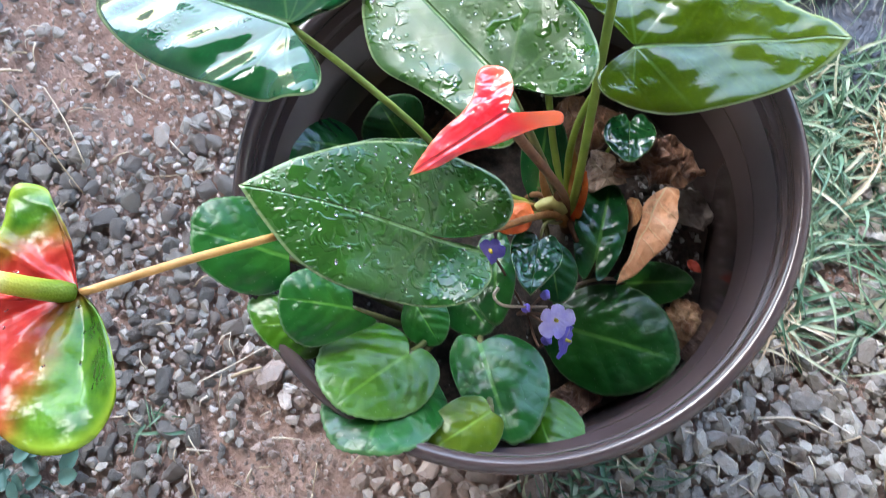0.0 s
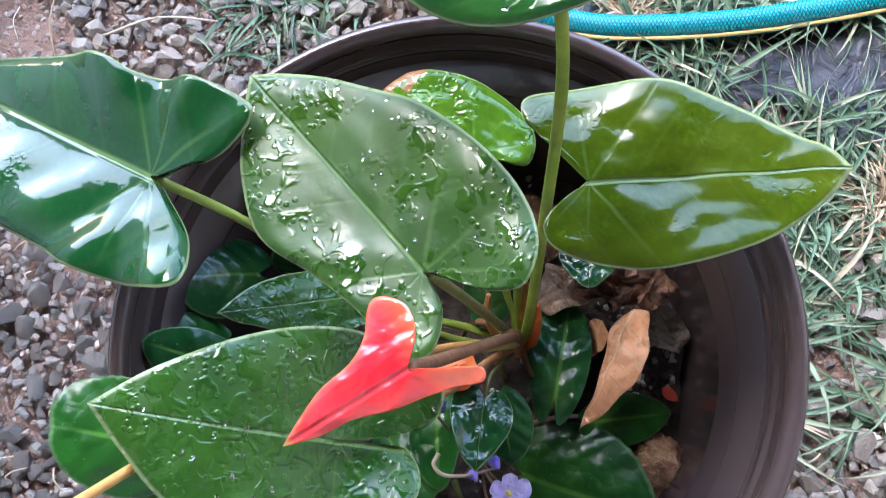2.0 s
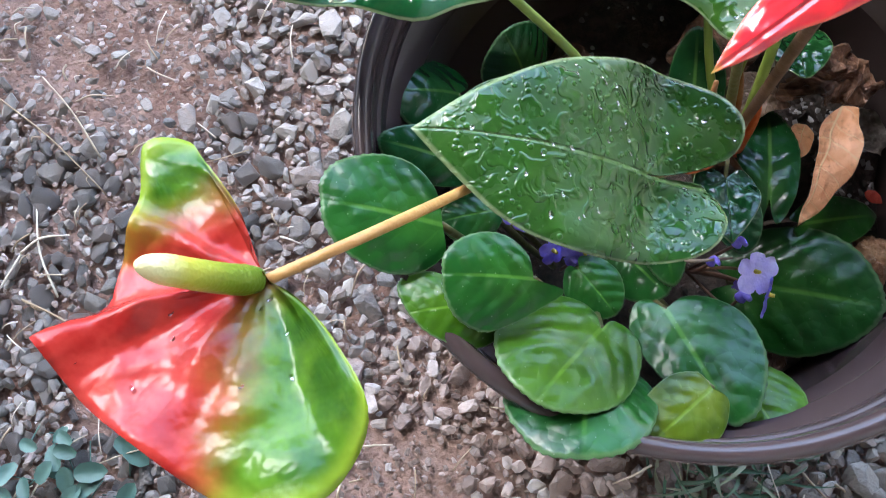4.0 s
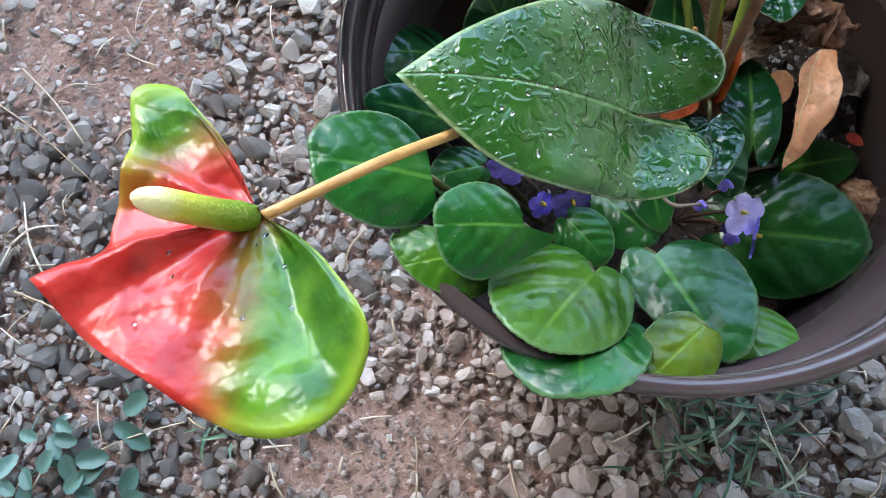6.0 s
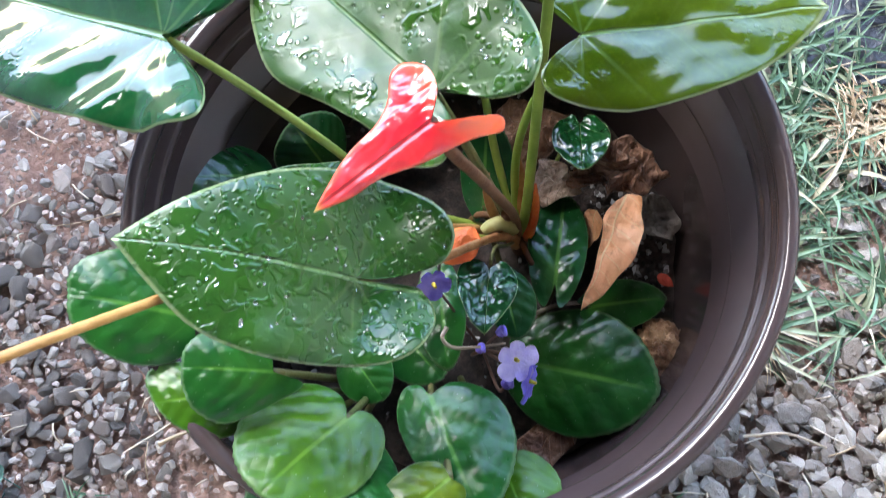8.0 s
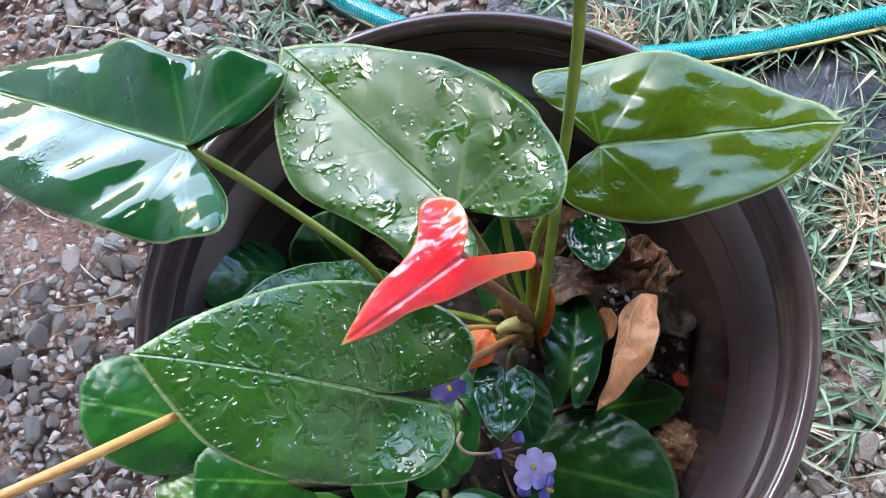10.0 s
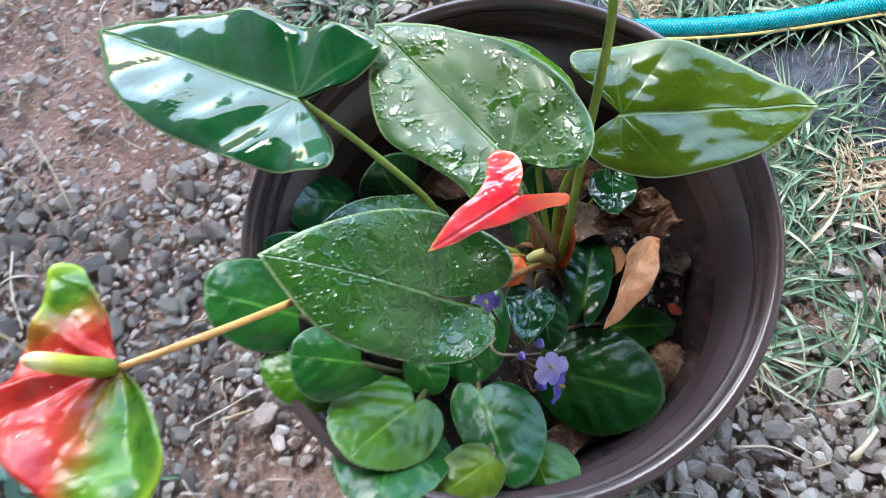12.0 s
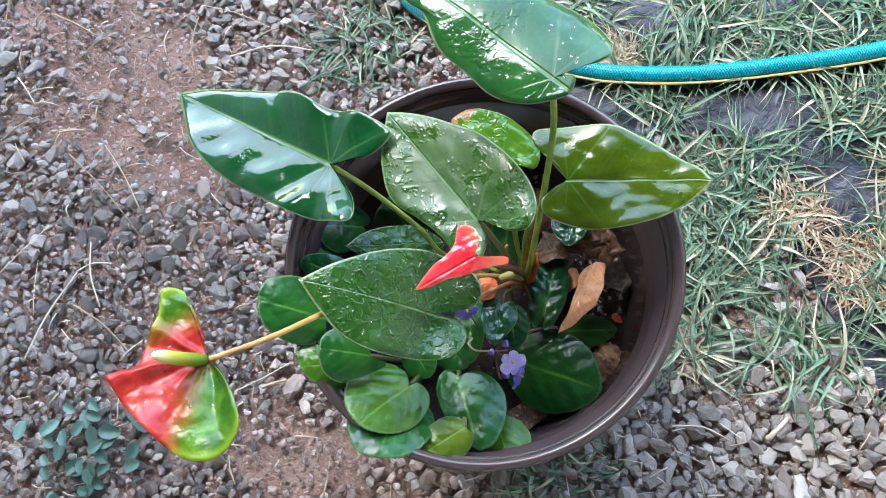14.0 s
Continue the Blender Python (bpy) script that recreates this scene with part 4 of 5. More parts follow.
violet_leaf(Blade((0.011, 0.0460, 0.230), (-0.0165, 0.0315, 0.237), 0, -0.07, 0.05, 0.0, [(0.98, 0.14), (0.84, 0.31), (0.55, 0.40), (0.22, 0.38), (-0.02, 0.20)], [(0.97, 0.15), (0.80, 0.34), (0.50, 0.45), (0.18, 0.42), (-0.06, 0.22)], wave=0.012, waves=4, seed=24, teeth=0.011, quilt=0.0042, dome=0.36, ripple=0.015), VIOLET_LIGHT, (0.00275, 0.0881, 0.142))
violet_leaf(Blade((-0.069, 0.12, 0.252), (-0.107, 0.134, 0.268), 0, -0.02, 0.06, 0.0, [(1.03, 0.14), (0.95, 0.32), (0.76, 0.43), (0.54, 0.48), (0.3, 0.44), (0.09, 0.26)], [(0.95, 0.17), (0.8, 0.34), (0.56, 0.44), (0.33, 0.47), (0.09, 0.4), (-0.06, 0.22)], wave=0.012, waves=4, seed=28, teeth=0.011, quilt=0.0042, dome=0.36, ripple=0.015), VIOLET_DARK, (-0.03795, 0.111, 0.142))
violet_leaf(Blade((-0.059, 0.09, 0.246), (-0.087, 0.092, 0.252), 0, -0.07, 0.06, 0.0, [(1.09, 0.26), (1.05, 0.42), (0.86, 0.48), (0.55, 0.44)], [(0.81, 0.26), (0.5, 0.45), (0.15, 0.52), (-0.1, 0.36)], wave=0.012, waves=4, seed=29, teeth=0.011, quilt=0.0042, dome=0.36, ripple=0.015), VIOLET_MID, (-0.03245, 0.0945, 0.142))
violet_leaf(Blade((-0.042, 0.094, 0.252), (-0.072, 0.101, 0.26), 0, -0.03, 0.06, 0.1, [(0.99, 0.2), (0.83, 0.39), (0.55, 0.5), (0.27, 0.46), (0.06, 0.27)], [(0.97, 0.21), (0.82, 0.46), (0.52, 0.59), (0.23, 0.5), (-0.08, 0.32), (-0.34, 0.12)], wave=0.012, waves=4, seed=30, teeth=0.011, quilt=0.0042, dome=0.36, ripple=0.015), VIOLET_DARK, (-0.0231, 0.0967, 0.142))
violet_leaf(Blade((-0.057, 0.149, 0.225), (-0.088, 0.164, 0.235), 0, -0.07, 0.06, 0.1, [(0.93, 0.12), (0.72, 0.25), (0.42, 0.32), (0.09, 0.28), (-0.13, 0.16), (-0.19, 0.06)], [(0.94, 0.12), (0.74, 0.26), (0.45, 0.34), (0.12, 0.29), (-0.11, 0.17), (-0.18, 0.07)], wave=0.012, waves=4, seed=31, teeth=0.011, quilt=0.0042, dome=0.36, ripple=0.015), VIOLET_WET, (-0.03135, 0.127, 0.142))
violet_leaf(Blade((-0.051, 0.131, 0.215), (-0.072, 0.13, 0.22), 0, -0.07, 0.06, 0.1, [(0.93, 0.17), (0.71, 0.39), (0.4, 0.51), (0.07, 0.44), (-0.14, 0.26), (-0.18, 0.09)], [(0.95, 0.21), (0.76, 0.44), (0.48, 0.57), (0.15, 0.49), (-0.09, 0.29), (-0.17, 0.12)], wave=0.012, waves=4, seed=32, teeth=0.011, quilt=0.0042, dome=0.36, ripple=0.015), VIOLET_DARK, (-0.02805, 0.1171, 0.142))
violet_leaf(Blade((-0.041, 0.073, 0.233), (-0.058, 0.0635, 0.253), 0, -0.05, 0.06, 0.1, [(0.95, 0.18), (0.75, 0.40), (0.45, 0.50), (0.12, 0.42), (-0.1, 0.22)], [(0.95, 0.18), (0.75, 0.40), (0.45, 0.50), (0.12, 0.42), (-0.1, 0.22)], wave=0.012, waves=4, seed=33, teeth=0.011, quilt=0.0042, dome=0.36, ripple=0.015), VIOLET_LIGHT, (-0.020, 0.098, 0.142))


def violet_flower(place, face, size, material, root, petals=5, spin=0.0):
    """Five rounded petals round a yellow eye, on a thin stalk."""
    p = np.array(place)
    n = np.array(face, dtype=float)
    n /= np.linalg.norm(n)
    a = np.cross(n, (0.3, 1, 0.1))
    a /= np.linalg.norm(a)
    b = np.cross(n, a)
    stalk = under(tube("flower_stalk", [root, tuple(0.5 * (np.array(root) + p) + (0, 0, 0.008)), tuple(p - n * 0.001)], 0.0008, 0.0006, STEM_VIOLET, 7), violet)
    for k in range(petals):
        t = spin + 2 * math.pi * k / petals
        d = a * math.cos(t) + b * math.sin(t)
        e = np.cross(n, d)
        w = size * (0.95 if k < 3 else 0.75)
        verts, faces = [], []
        for layer in (0, 1):
            for i in range(7):
                f = i / 6
                half = 0.50 * w * math.sqrt(max(0.02, 1 - ((f - 0.60) / 0.60) ** 2)) * (0.55 + 0.45 * f)
                for j in range(7):
                    g = j / 3 - 1
                    out = f * w * (1 - 0.12 * g * g)
                    up = 0.16 * w * f - 0.14 * w * f * f + 0.06 * w * g * g * f + 0.05 * w * math.sin(4 * g + 5 * f + 2.3 * k) * f
                    verts.append(p + d * out + e * half * g + n * (up - layer * 0.0004))
        for i in range(6):
            for j in range(6):
                q = i * 7 + j
                faces.append((q, q + 1, q + 8, q + 7))
                faces.append((49 + q + 7, 49 + q + 8, 49 + q + 1, 49 + q))
        under(mesh_object("petal", verts, faces, material), stalk)
    under(tube("stamen", [tuple(p), tuple(p + n * 0.0015), tuple(p + n * 0.003)], 0.0010, 0.0007, STAMEN, 8, 3), stalk)


STALK_ROOT = (0.030, 0.100, 0.150)
violet_flower((0.044, 0.086, 0.206), (0.25, -0.35, 0.9), 0.0102, PETAL_LILAC, STALK_ROOT, 5, 1.0)
violet_flower((0.0475, 0.077, 0.200), (0.85, -0.5, 0.2), 0.0105, PETAL_BLUE, STALK_ROOT, 5, 0.2)
violet_flower((0.041, 0.083, 0.196), (-0.3, -0.8, 0.2), 0.006, PETAL_BLUE, STALK_ROOT, 4, 0.9)
LEFT_ROOT = (-0.020, 0.115, 0.150)
violet_flower((-0.040, 0.127, 0.222), (-0.5, -0.5, 0.7), 0.0100, PETAL_BLUE, LEFT_ROOT, 5, 0.3)
violet_flower((-0.018, 0.110, 0.203), (0.0, -0.9, 0.35), 0.0105, PETAL_BLUE, LEFT_ROOT, 5, 0.1)
violet_flower((-0.030, 0.113, 0.200), (0.3, -0.5, 0.5), 0.007, PETAL_BLUE, LEFT_ROOT, 5, 0.1)
violet_flower((0.017, 0.124, 0.205), (0.2, -0.6, 0.6), 0.0085, PETAL_BLUE, STALK_ROOT, 5, 0.7)
for n_, (end, r_) in enumerate((((0.040, 0.098, 0.205), 0.0022), ((0.030, 0.094, 0.198), 0.002), ((0.038, 0.078, 0.196), 0.0026), ((-0.024, 0.107, 0.196), 0.0026))):
    e_ = np.array(end)
    bud = under(tube("bud", [STALK_ROOT if n_ < 3 else LEFT_ROOT, tuple(e_ - (0.004, 0, 0.012)), tuple(e_)], 0.0007, 0.0007, STEM_VIOLET, 7), violet)
    under(tube("withered_petal", [tuple(e_), tuple(e_ + (0.0015, 0.001, 0.003)), tuple(e_ + (0.002, -0.002, 0.006))], r_, r_ * 0.4, PETAL_BLUE, 9, 4), bud)
under(tube("curled_stalk", [(0.041, 0.0955, 0.190), (0.030, 0.0945, 0.203), (0.020, 0.096, 0.206), (0.0165, 0.1005, 0.207), (0.019, 0.1045, 0.206)], 0.0005, 0.0010, STEM_PALE, 9), violet, "pale curled flower stalk")
under(tube("pale_stalk", [(0.053, 0.111, 0.150), (0.068, 0.1125, 0.157), (0.083, 0.111, 0.158)], 0.0010, 0.0010, STEM_PALE, 9), violet)

# ---- dead leaves and litter in the pot ----
def dead_leaf(name, blade, material, label, crumple=0.0, seed=0):
    """A dry blade, pushed into sharp folds and finer creases."""
    ob = blade.build(name, material, 22, 0.0006)
    if crumple:
        for v in ob.data.vertices:
            q = v.co * 95 + Vector((seed, 0, 0))
            fold = Vector((noise.noise(q), noise.noise(q + Vector((9, 0, 0))), 1.3 * (0.35 - abs(noise.noise(q + Vector((0, 9, 0)))))))
            crease = Vector((0, 0, 0.45 - abs(noise.noise(q * 3.1)) * 1.6))
            v.co += fold * crumple + crease * crumple * 0.45
    return tagged(ob, label, "dead leaf")


EGG = [(0.85, 0.12), (0.6, 0.24), (0.35, 0.28), (0.12, 0.2), (0.02, 0.06)]
dead_leaf("dry_leaf", DRY, DRY_TAN, "tan dry leaf lying across the violet leaves", 0.002, 3)
dead_leaf("dry_leaf", Blade((0.098, 0.152, 0.164), (0.089, 0.138, 0.152), 30, 0.3, 0.05, 0, EGG, EGG), DRY_TAN, "small curled dry leaf scrap", 0.002, 8)
dead_leaf("dead_leaf", BROWN, DRY_BROWN, "crumpled brown dead leaf on the soil", 0.009, 1)
dead_leaf("dead_leaf", Blade((0.118, 0.155, 0.148), (0.131, 0.135, 0.148), 10, 0.3, 0.1, 0, [(0.8, 0.25), (0.4, 0.4), (0.1, 0.3)], [(0.8, 0.25), (0.4, 0.35), (0.1, 0.2)], 0.06, 6), DRY_GREY, "rotten grey leaf against the pot wall", 0.005, 4)
dead_leaf("dead_leaf", Blade((0.070, 0.176, 0.166), (0.089, 0.160, 0.166), 0, -0.3, 0.1, 0, [(0.7, 0.3), (0.4, 0.45), (0.1, 0.3)], [(0.7, 0.3), (0.4, 0.45), (0.1, 0.3)], 0.06, 6), DRY_PALE, "pale wrinkled dead leaf beside the stems", 0.006, 11)
dead_leaf("dead_leaf", Blade((0.05, 0.20, 0.150), (0.098, 0.205, 0.150), 0, -0.2, 0.1, 0, [(0.8, 0.2), (0.5, 0.36), (0.2, 0.34)], [(0.8, 0.15), (0.5, 0.3), (0.2, 0.3)], 0.06, 9), DRY_BROWN, "dark brown dead leaf lying at the back of the pot", 0.006, 21)
dead_leaf("dead_leaf", Blade((-0.012, 0.215, 0.152), (0.02, 0.205, 0.152), 0, -0.2, 0.1, 0, [(0.8, 0.2), (0.5, 0.36), (0.2, 0.34)], [(0.8, 0.15), (0.5, 0.3), (0.2, 0.3)], 0.06, 9), DRY_BROWN, "dark brown dead leaf lying at the back of the pot", 0.006, 25)
dead_leaf("withered_bract", Blade((0.040, 0.1400, 0.216), (0.023, 0.1290, 0.219), 0, -0.3, 0.15, 0, [(0.8, 0.2), (0.5, 0.36), (0.2, 0.3)], [(0.85, 0.2), (0.5, 0.36), (0.2, 0.3)], 0.1, 5), DRY_ORANGE, "small withered orange bract by the stems", 0.002, 2)
dead_leaf("dead_leaf", Blade((0.062, 0.058, 0.146), (0.03, 0.045, 0.146), 0, -0.2, 0.1, 0, EGG, EGG, 0.06, 7), DRY_BROWN, "dark brown dead leaf on the soil", 0.004, 31)

dead_leaf("petal_scrap", Blade((0.119, 0.118, 0.1465), (0.126, 0.112, 0.1450), 10, 0.2, 0.1, 0, EGG, EGG), SCRAP_RED, "small red flower scrap lying on the soil", 0.001, 5)
tagged(tube("twig", [(0.098, 0.188, 0.171), (0.112, 0.180, 0.166), (0.126, 0.170, 0.159), (0.134, 0.164, 0.153)], 0.0016, 0.0010, STEM_BROWN, 8), "reddish brown broken twig lying on dead leaves", "twig")


def crumpled_ball():
    bm = bmesh.new()
    bmesh.ops.create_icosphere(bm, subdivisions=5, radius=0.0112)
    for v in bm.verts:
        q = v.co * 190
        k = 1.05 + 0.30 * noise.noise(q * 0.8) - 0.60 * abs(noise.noise(q * 1.3)) + 0.14 * abs(noise.noise(q * 3.1))
        v.co = Vector((v.co.x * 1.1 * k, v.co.y * 1.15 * k, v.co.z * 0.75 * k)) + Vector((0.112, 0.084, 0.146))
    me = bpy.data.meshes.new("seed_husk")
    bm.to_mesh(me)
    bm.free()
    me.polygons.foreach_set("use_smooth", np.ones(len(me.polygons), dtype=bool))
    me.materials.append(HUSK)
    return tagged(new("seed_husk", me), "crumpled brown husk lying on the potting soil", "husk")


crumpled_ball()

# ---- ground cover ----
rng = np.random.default_rng(5)


def rocks(count, seed):
    """A few rock shapes, each as vertices and triangles."""
    out = []
    for k in range(count):
        r = np.random.default_rng(seed + k)
        bm = bmesh.new()
        stretch = np.array((r.uniform(1.0, 1.45), r.uniform(0.75, 1.05), r.uniform(0.40, 0.72)))
        for _ in range(20):
            d = r.normal(size=3)
            d = d / (np.abs(d) ** 4).sum() ** 0.25 * r.uniform(0.72, 0.92)
            bm.verts.new(tuple(d * stretch))
        bmesh.ops.convex_hull(bm, input=bm.verts)
        for v in [v for v in bm.verts if not v.link_faces]:
            bm.verts.remove(v)
        bm.verts.index_update()
        vs = np.array([tuple(v.co) for v in bm.verts])
        fs = np.array([tuple(v.index for v in f.verts) for f in bm.faces])
        bm.free()
        out.append((vs, fs))
    return out


ROCKS = rocks(14, 40)


def turn_matrix(r):
    return np.array(Euler((r.uniform(-0.5, 0.5), r.uniform(-0.5, 0.5), r.uniform(0, 6.28))).to_matrix())


def bare(x, y):
    """How bare of stones the earth is, 0 to 1."""
    v = noise.noise((x * 7 + 3, y * 7, 0)) * 0.42 + noise.noise((x * 16, y * 16, 4)) * 0.25
    for cx, cy, rx, ry, amount in ((-0.295, 0.347, 0.075, 0.06, 1.0), (-0.40, 0.50, 0.20, 0.16, 0.75), (-0.20, 0.04, 0.055, 0.085, 0.9), (-0.17, 0.16, 0.03, 0.1, 0.35), (-0.30, 0.43, 0.13, 0.07, 0.55), (-0.13, 0.03, 0.10, 0.05, 0.75), (-0.16, 0.27, 0.03, 0.08, 0.5), (-0.42, 0.10, 0.12, 0.16, -0.6)):
        d = ((x - cx) / rx) ** 2 + ((y - cy) / ry) ** 2
        v += amount * math.exp(-d)
    return v


def in_grass(x, y):
    edge = 0.155 + 0.35 * max(0.0, 0.10 - y) + 0.04 * noise.noise((x * 8, y * 8, 7))
    return x > edge + (0.10 if y < 0.08 else 0.0) and y > 0.06


def scatter_stones():
    taken = []
    grid = {}
    tries = 0
    while tries < 105000:
        tries += 1
        x, y = rng.uniform(-0.75, 0.70), rng.uniform(-0.25, 0.85)
        size = 0.0042 + 0.0062 * rng.random() ** 1.9
        if x > 0.12 and y < 0.10:
            size = 0.0055 + 0.0055 * rng.random() ** 1.3
        if tries > 16000:
            size = 0.0024 + 0.0034 * rng.random()
        if tries > 58000:
            size = 0.0010 + 0.0018 * rng.random()
        if math.hypot(x - POT[0], y - POT[1]) < 0.092:
            continue
        b = bare(x, y)
        if tries < (16000 if rng.random() < 0.16 else 58000) and b > 0.50 and rng.random() < min(1.0, (b - 0.42) * 2.2):
            continue
        if (y > 0.3 and x > 0.12) or (x > 0.24 and y > 0.30 - 2.4 * min(0.105, x - 0.245) + 0.02 * noise.noise((x * 9, y * 9, 0))):
            continue
        if in_grass(x, y) and rng.random() < 0.35:
            continue
        cell = (int(x / 0.02), int(y / 0.02))
        close = any(math.hypot(x - a, y - c) < (0.42 if x > 0.1 and y < 0.11 else 0.60) * (size + s) for i in (-1, 0, 1) for j in (-1, 0, 1) for a, c, s in grid.get((cell[0] + i, cell[1] + j), ()))
        if close:
            continue
        grid.setdefault(cell, []).append((x, y, size))
        pale = (x > 0.13 + 0.05 * noise.noise((x * 9, y * 9, 3)) and y < 0.11) or (x > 0.06 and y < 0.02 + 0.03 * noise.noise((x * 12, y * 12, 6)))
        taken.append((x, y, size * (0.95 if pale else 1.0), pale))
    return taken


def gravel():
    taken = scatter_stones()
    near = sorted((s for s in taken if s[2] > 0.0042 and not s[3] and -0.42 < s[0] < -0.19 and -0.02 < s[1] < 0.30), key=lambda s: -s[2])[:260]
    chosen = set(near)
    top = {}
    for pale, name, mat, label in ((False, "gravel", GRAVEL, "loose grey and brown crushed gravel on the earth"), (True, "pebbles", PALE_STONE, "pale grey crushed stones beside the pot"), (None, "earth_crumbs", CRUMB, "small brown crumbs of earth and grit on the ground")):
        vs, fs, n = [], [], 0
        for s in taken:
            dusty = s[0] < 0.12 and s[2] < 0.0036 or -0.19 < s[0] < 0.05 and s[1] < 0.12 + 0.05 * noise.noise((s[0] * 14, s[1] * 14, 2))
            if s in chosen or (None if dusty else s[3]) != pale:
                continue
            v, f = ROCKS[rng.integers(len(ROCKS))]
            p = (v * s[2]) @ turn_matrix(rng).T
            p = p + (s[0], s[1], s[2] * 0.40 + 0.004 * rng.random() + (0.002 if pale else 0.0))
            vs.append(p)
            fs.append(f + n)
            n += len(v)
        ob = mesh_object(name, np.vstack(vs), [tuple(map(int, t)) for t in np.vstack(fs)], mat, smooth=False)
        top[pale] = tagged(ob, label, "gravel", kind="stuff")
    shapes = []
    for v, f in ROCKS:
        me = bpy.data.meshes.new("stone")
        me.from_pydata([tuple(map(float, q)) for q in v], [], [tuple(map(int, t)) for t in f])
        me.materials.append(GRAVEL_OWN)
        shapes.append(me)
    for x, y, size, pale in near:
        ob = new("stone", shapes[rng.integers(len(shapes))])
        ob.matrix_basis = Matrix.LocRotScale((x, y, size * 0.42), Euler((rng.uniform(-0.5, 0.5), rng.uniform(-0.5, 0.5), rng.uniform(0, 6.28))), (size, size, size))
        ob.parent = top[False]


gravel()


def blades(name, roots, material, label, length, width, lean, category, z=0.0, flop=1.0):
    """Grass: curved, tapering blades from the given roots."""
    verts, faces = [], []
    for x, y in roots:
        a = rng.uniform(0, 2 * math.pi)
        d, s = np.array((math.cos(a), math.sin(a))), np.array((-math.sin(a), math.cos(a)))
        ln, w = length * rng.uniform(0.5, 1.3), width * rng.uniform(0.6, 1.3)
        reach, rise = lean * rng.uniform(0.5, 1.2), rng.uniform(0.25, 1.0)
        bow = rng.uniform(-0.6, 0.6)
        n0 = len(verts)
        for i in range(6):
            f = i / 5
            out = ln * reach * f
            up = z + ln * rise * (f - flop * 0.75 * f * f) + 0.003
            c = np.array((x, y)) + d * out + s * bow * ln * f * f
            half = w * (1 - f ** 2 * 0.95) * 0.5
            verts.append((*(c - s * half), max(0.003, up)))
            verts.append((*c, max(0.003, up) - w * 0.2))
            verts.append((*(c + s * half), max(0.003, up)))
        for i in range(5):
            q = n0 + 3 * i
            faces += [(q, q + 1, q + 4, q + 3), (q + 1, q + 2, q + 5, q + 4)]
    return tagged(mesh_object(name, verts, faces, material), label, category, kind="stuff")


def grass_roots(count):
    out = []
    while len(out) < count:
        x, y = rng.uniform(0.10, 0.75), rng.uniform(0.04, 0.80)
        if math.hypot(x - POT[0], y - POT[1]) < 0.118 or not in_grass(x, y):
            continue
        if noise.noise((x * 11, y * 11, 12)) < (0.14 if y > 0.38 else (-0.02 if x > 0.29 else -0.28)):
            continue
        out.append((x, y))
    return out


def hay_roots(count):
    out = []
    while len(out) < count:
        x, y = rng.uniform(0.12, 0.72), rng.uniform(0.02, 0.55)
        if math.hypot(x - POT[0], y - POT[1]) < 0.125:
            continue
        v = 0.6 * noise.noise((x * 9, y * 9, 31))
        for cx, cy, r in ((0.350, 0.150, 0.040), (0.310, 0.215, 0.025), (0.42, 0.24, 0.04), (0.175, 0.387, 0.02), (0.20, 0.09, 0.02)):
            v += 0.9 * math.exp(-((x - cx) ** 2 + (y - cy) ** 2) / (r * r))
        if v > 0.55:
            out.append((x, y))
    return out


def tuft(cx, cy, r, count):
    return [(cx + r * rng.normal() * 0.5, cy + r * rng.normal() * 0.5) for _ in range(count)]


blades("grass", grass_roots(8500), GRASS, "pale green grass with dry blades growing over gravel", 0.052, 0.0030, 0.95, "grass")
blades("hay", hay_roots(1300), HAY, "tan dry hay scraps matted under the grass", 0.026, 0.0017, 1.0, "hay", 0.006, 1.3)
blades("grass_tuft", tuft(-0.075, 0.442, 0.06, 170), GRASS, "small pale grass tuft in the gravel", 0.040, 0.0026, 0.9, "grass")
blades("grass_tuft", tuft(0.055, 0.005, 0.05, 110), GRASS, "small green grass tuft at the foot of the pot", 0.042, 0.0030, 0.9, "grass")
blades("grass_tuft", tuft(-0.255, 0.07, 0.016, 12), GRASS, "tiny grass sprout in the gravel", 0.026, 0.0024, 0.9, "grass")


def weed():
    """Small rounded leaflets on short sprawling stems."""
    verts, faces = [], []
    for x, y in tuft(-0.360, 0.066, 0.050, 40):
        a, s = rng.uniform(0, 6.28), rng.uniform(0.0055, 0.011)
        tilt, z = rng.uniform(-0.5, 0.5), rng.uniform(0.008, 0.018)
        n0 = len(verts)
        for ring in (0.0, 0.55, 1.0):
            for k in range(9 if ring else 1):
                t = 2 * math.pi * k / 9
                u, v = math.cos(t) * ring * s, math.sin(t) * ring * s * 0.62
                verts.append((x + u * math.cos(a) - v * math.sin(a), y + u * math.sin(a) + v * math.cos(a), z + u * tilt + abs(v) * 0.5))
        for k in range(9):
            j = (k + 1) % 9
            faces.append((n0, n0 + 1 + k, n0 + 1 + j))
            faces.append((n0 + 1 + k, n0 + 10 + k, n0 + 10 + j, n0 + 1 + j))
        stem, f, _ = tube_data([(x, y, z - 0.001), (x + s * math.cos(a + 2), y + s * math.sin(a + 2), z * 0.6), (x + 2 * s * math.cos(a + 2), y + 2 * s * math.sin(a + 2), 0.003)], 0.0005, 0.0005, 4, 2)
        n1 = len(verts)
        verts += stem
        faces += [tuple(i + n1 for i in q) for q in f]
    return tagged(mesh_object("weed", verts, faces, CLOVER), "low bluish-green weed with small rounded leaves between stones", "weed", kind="stuff")


weed()


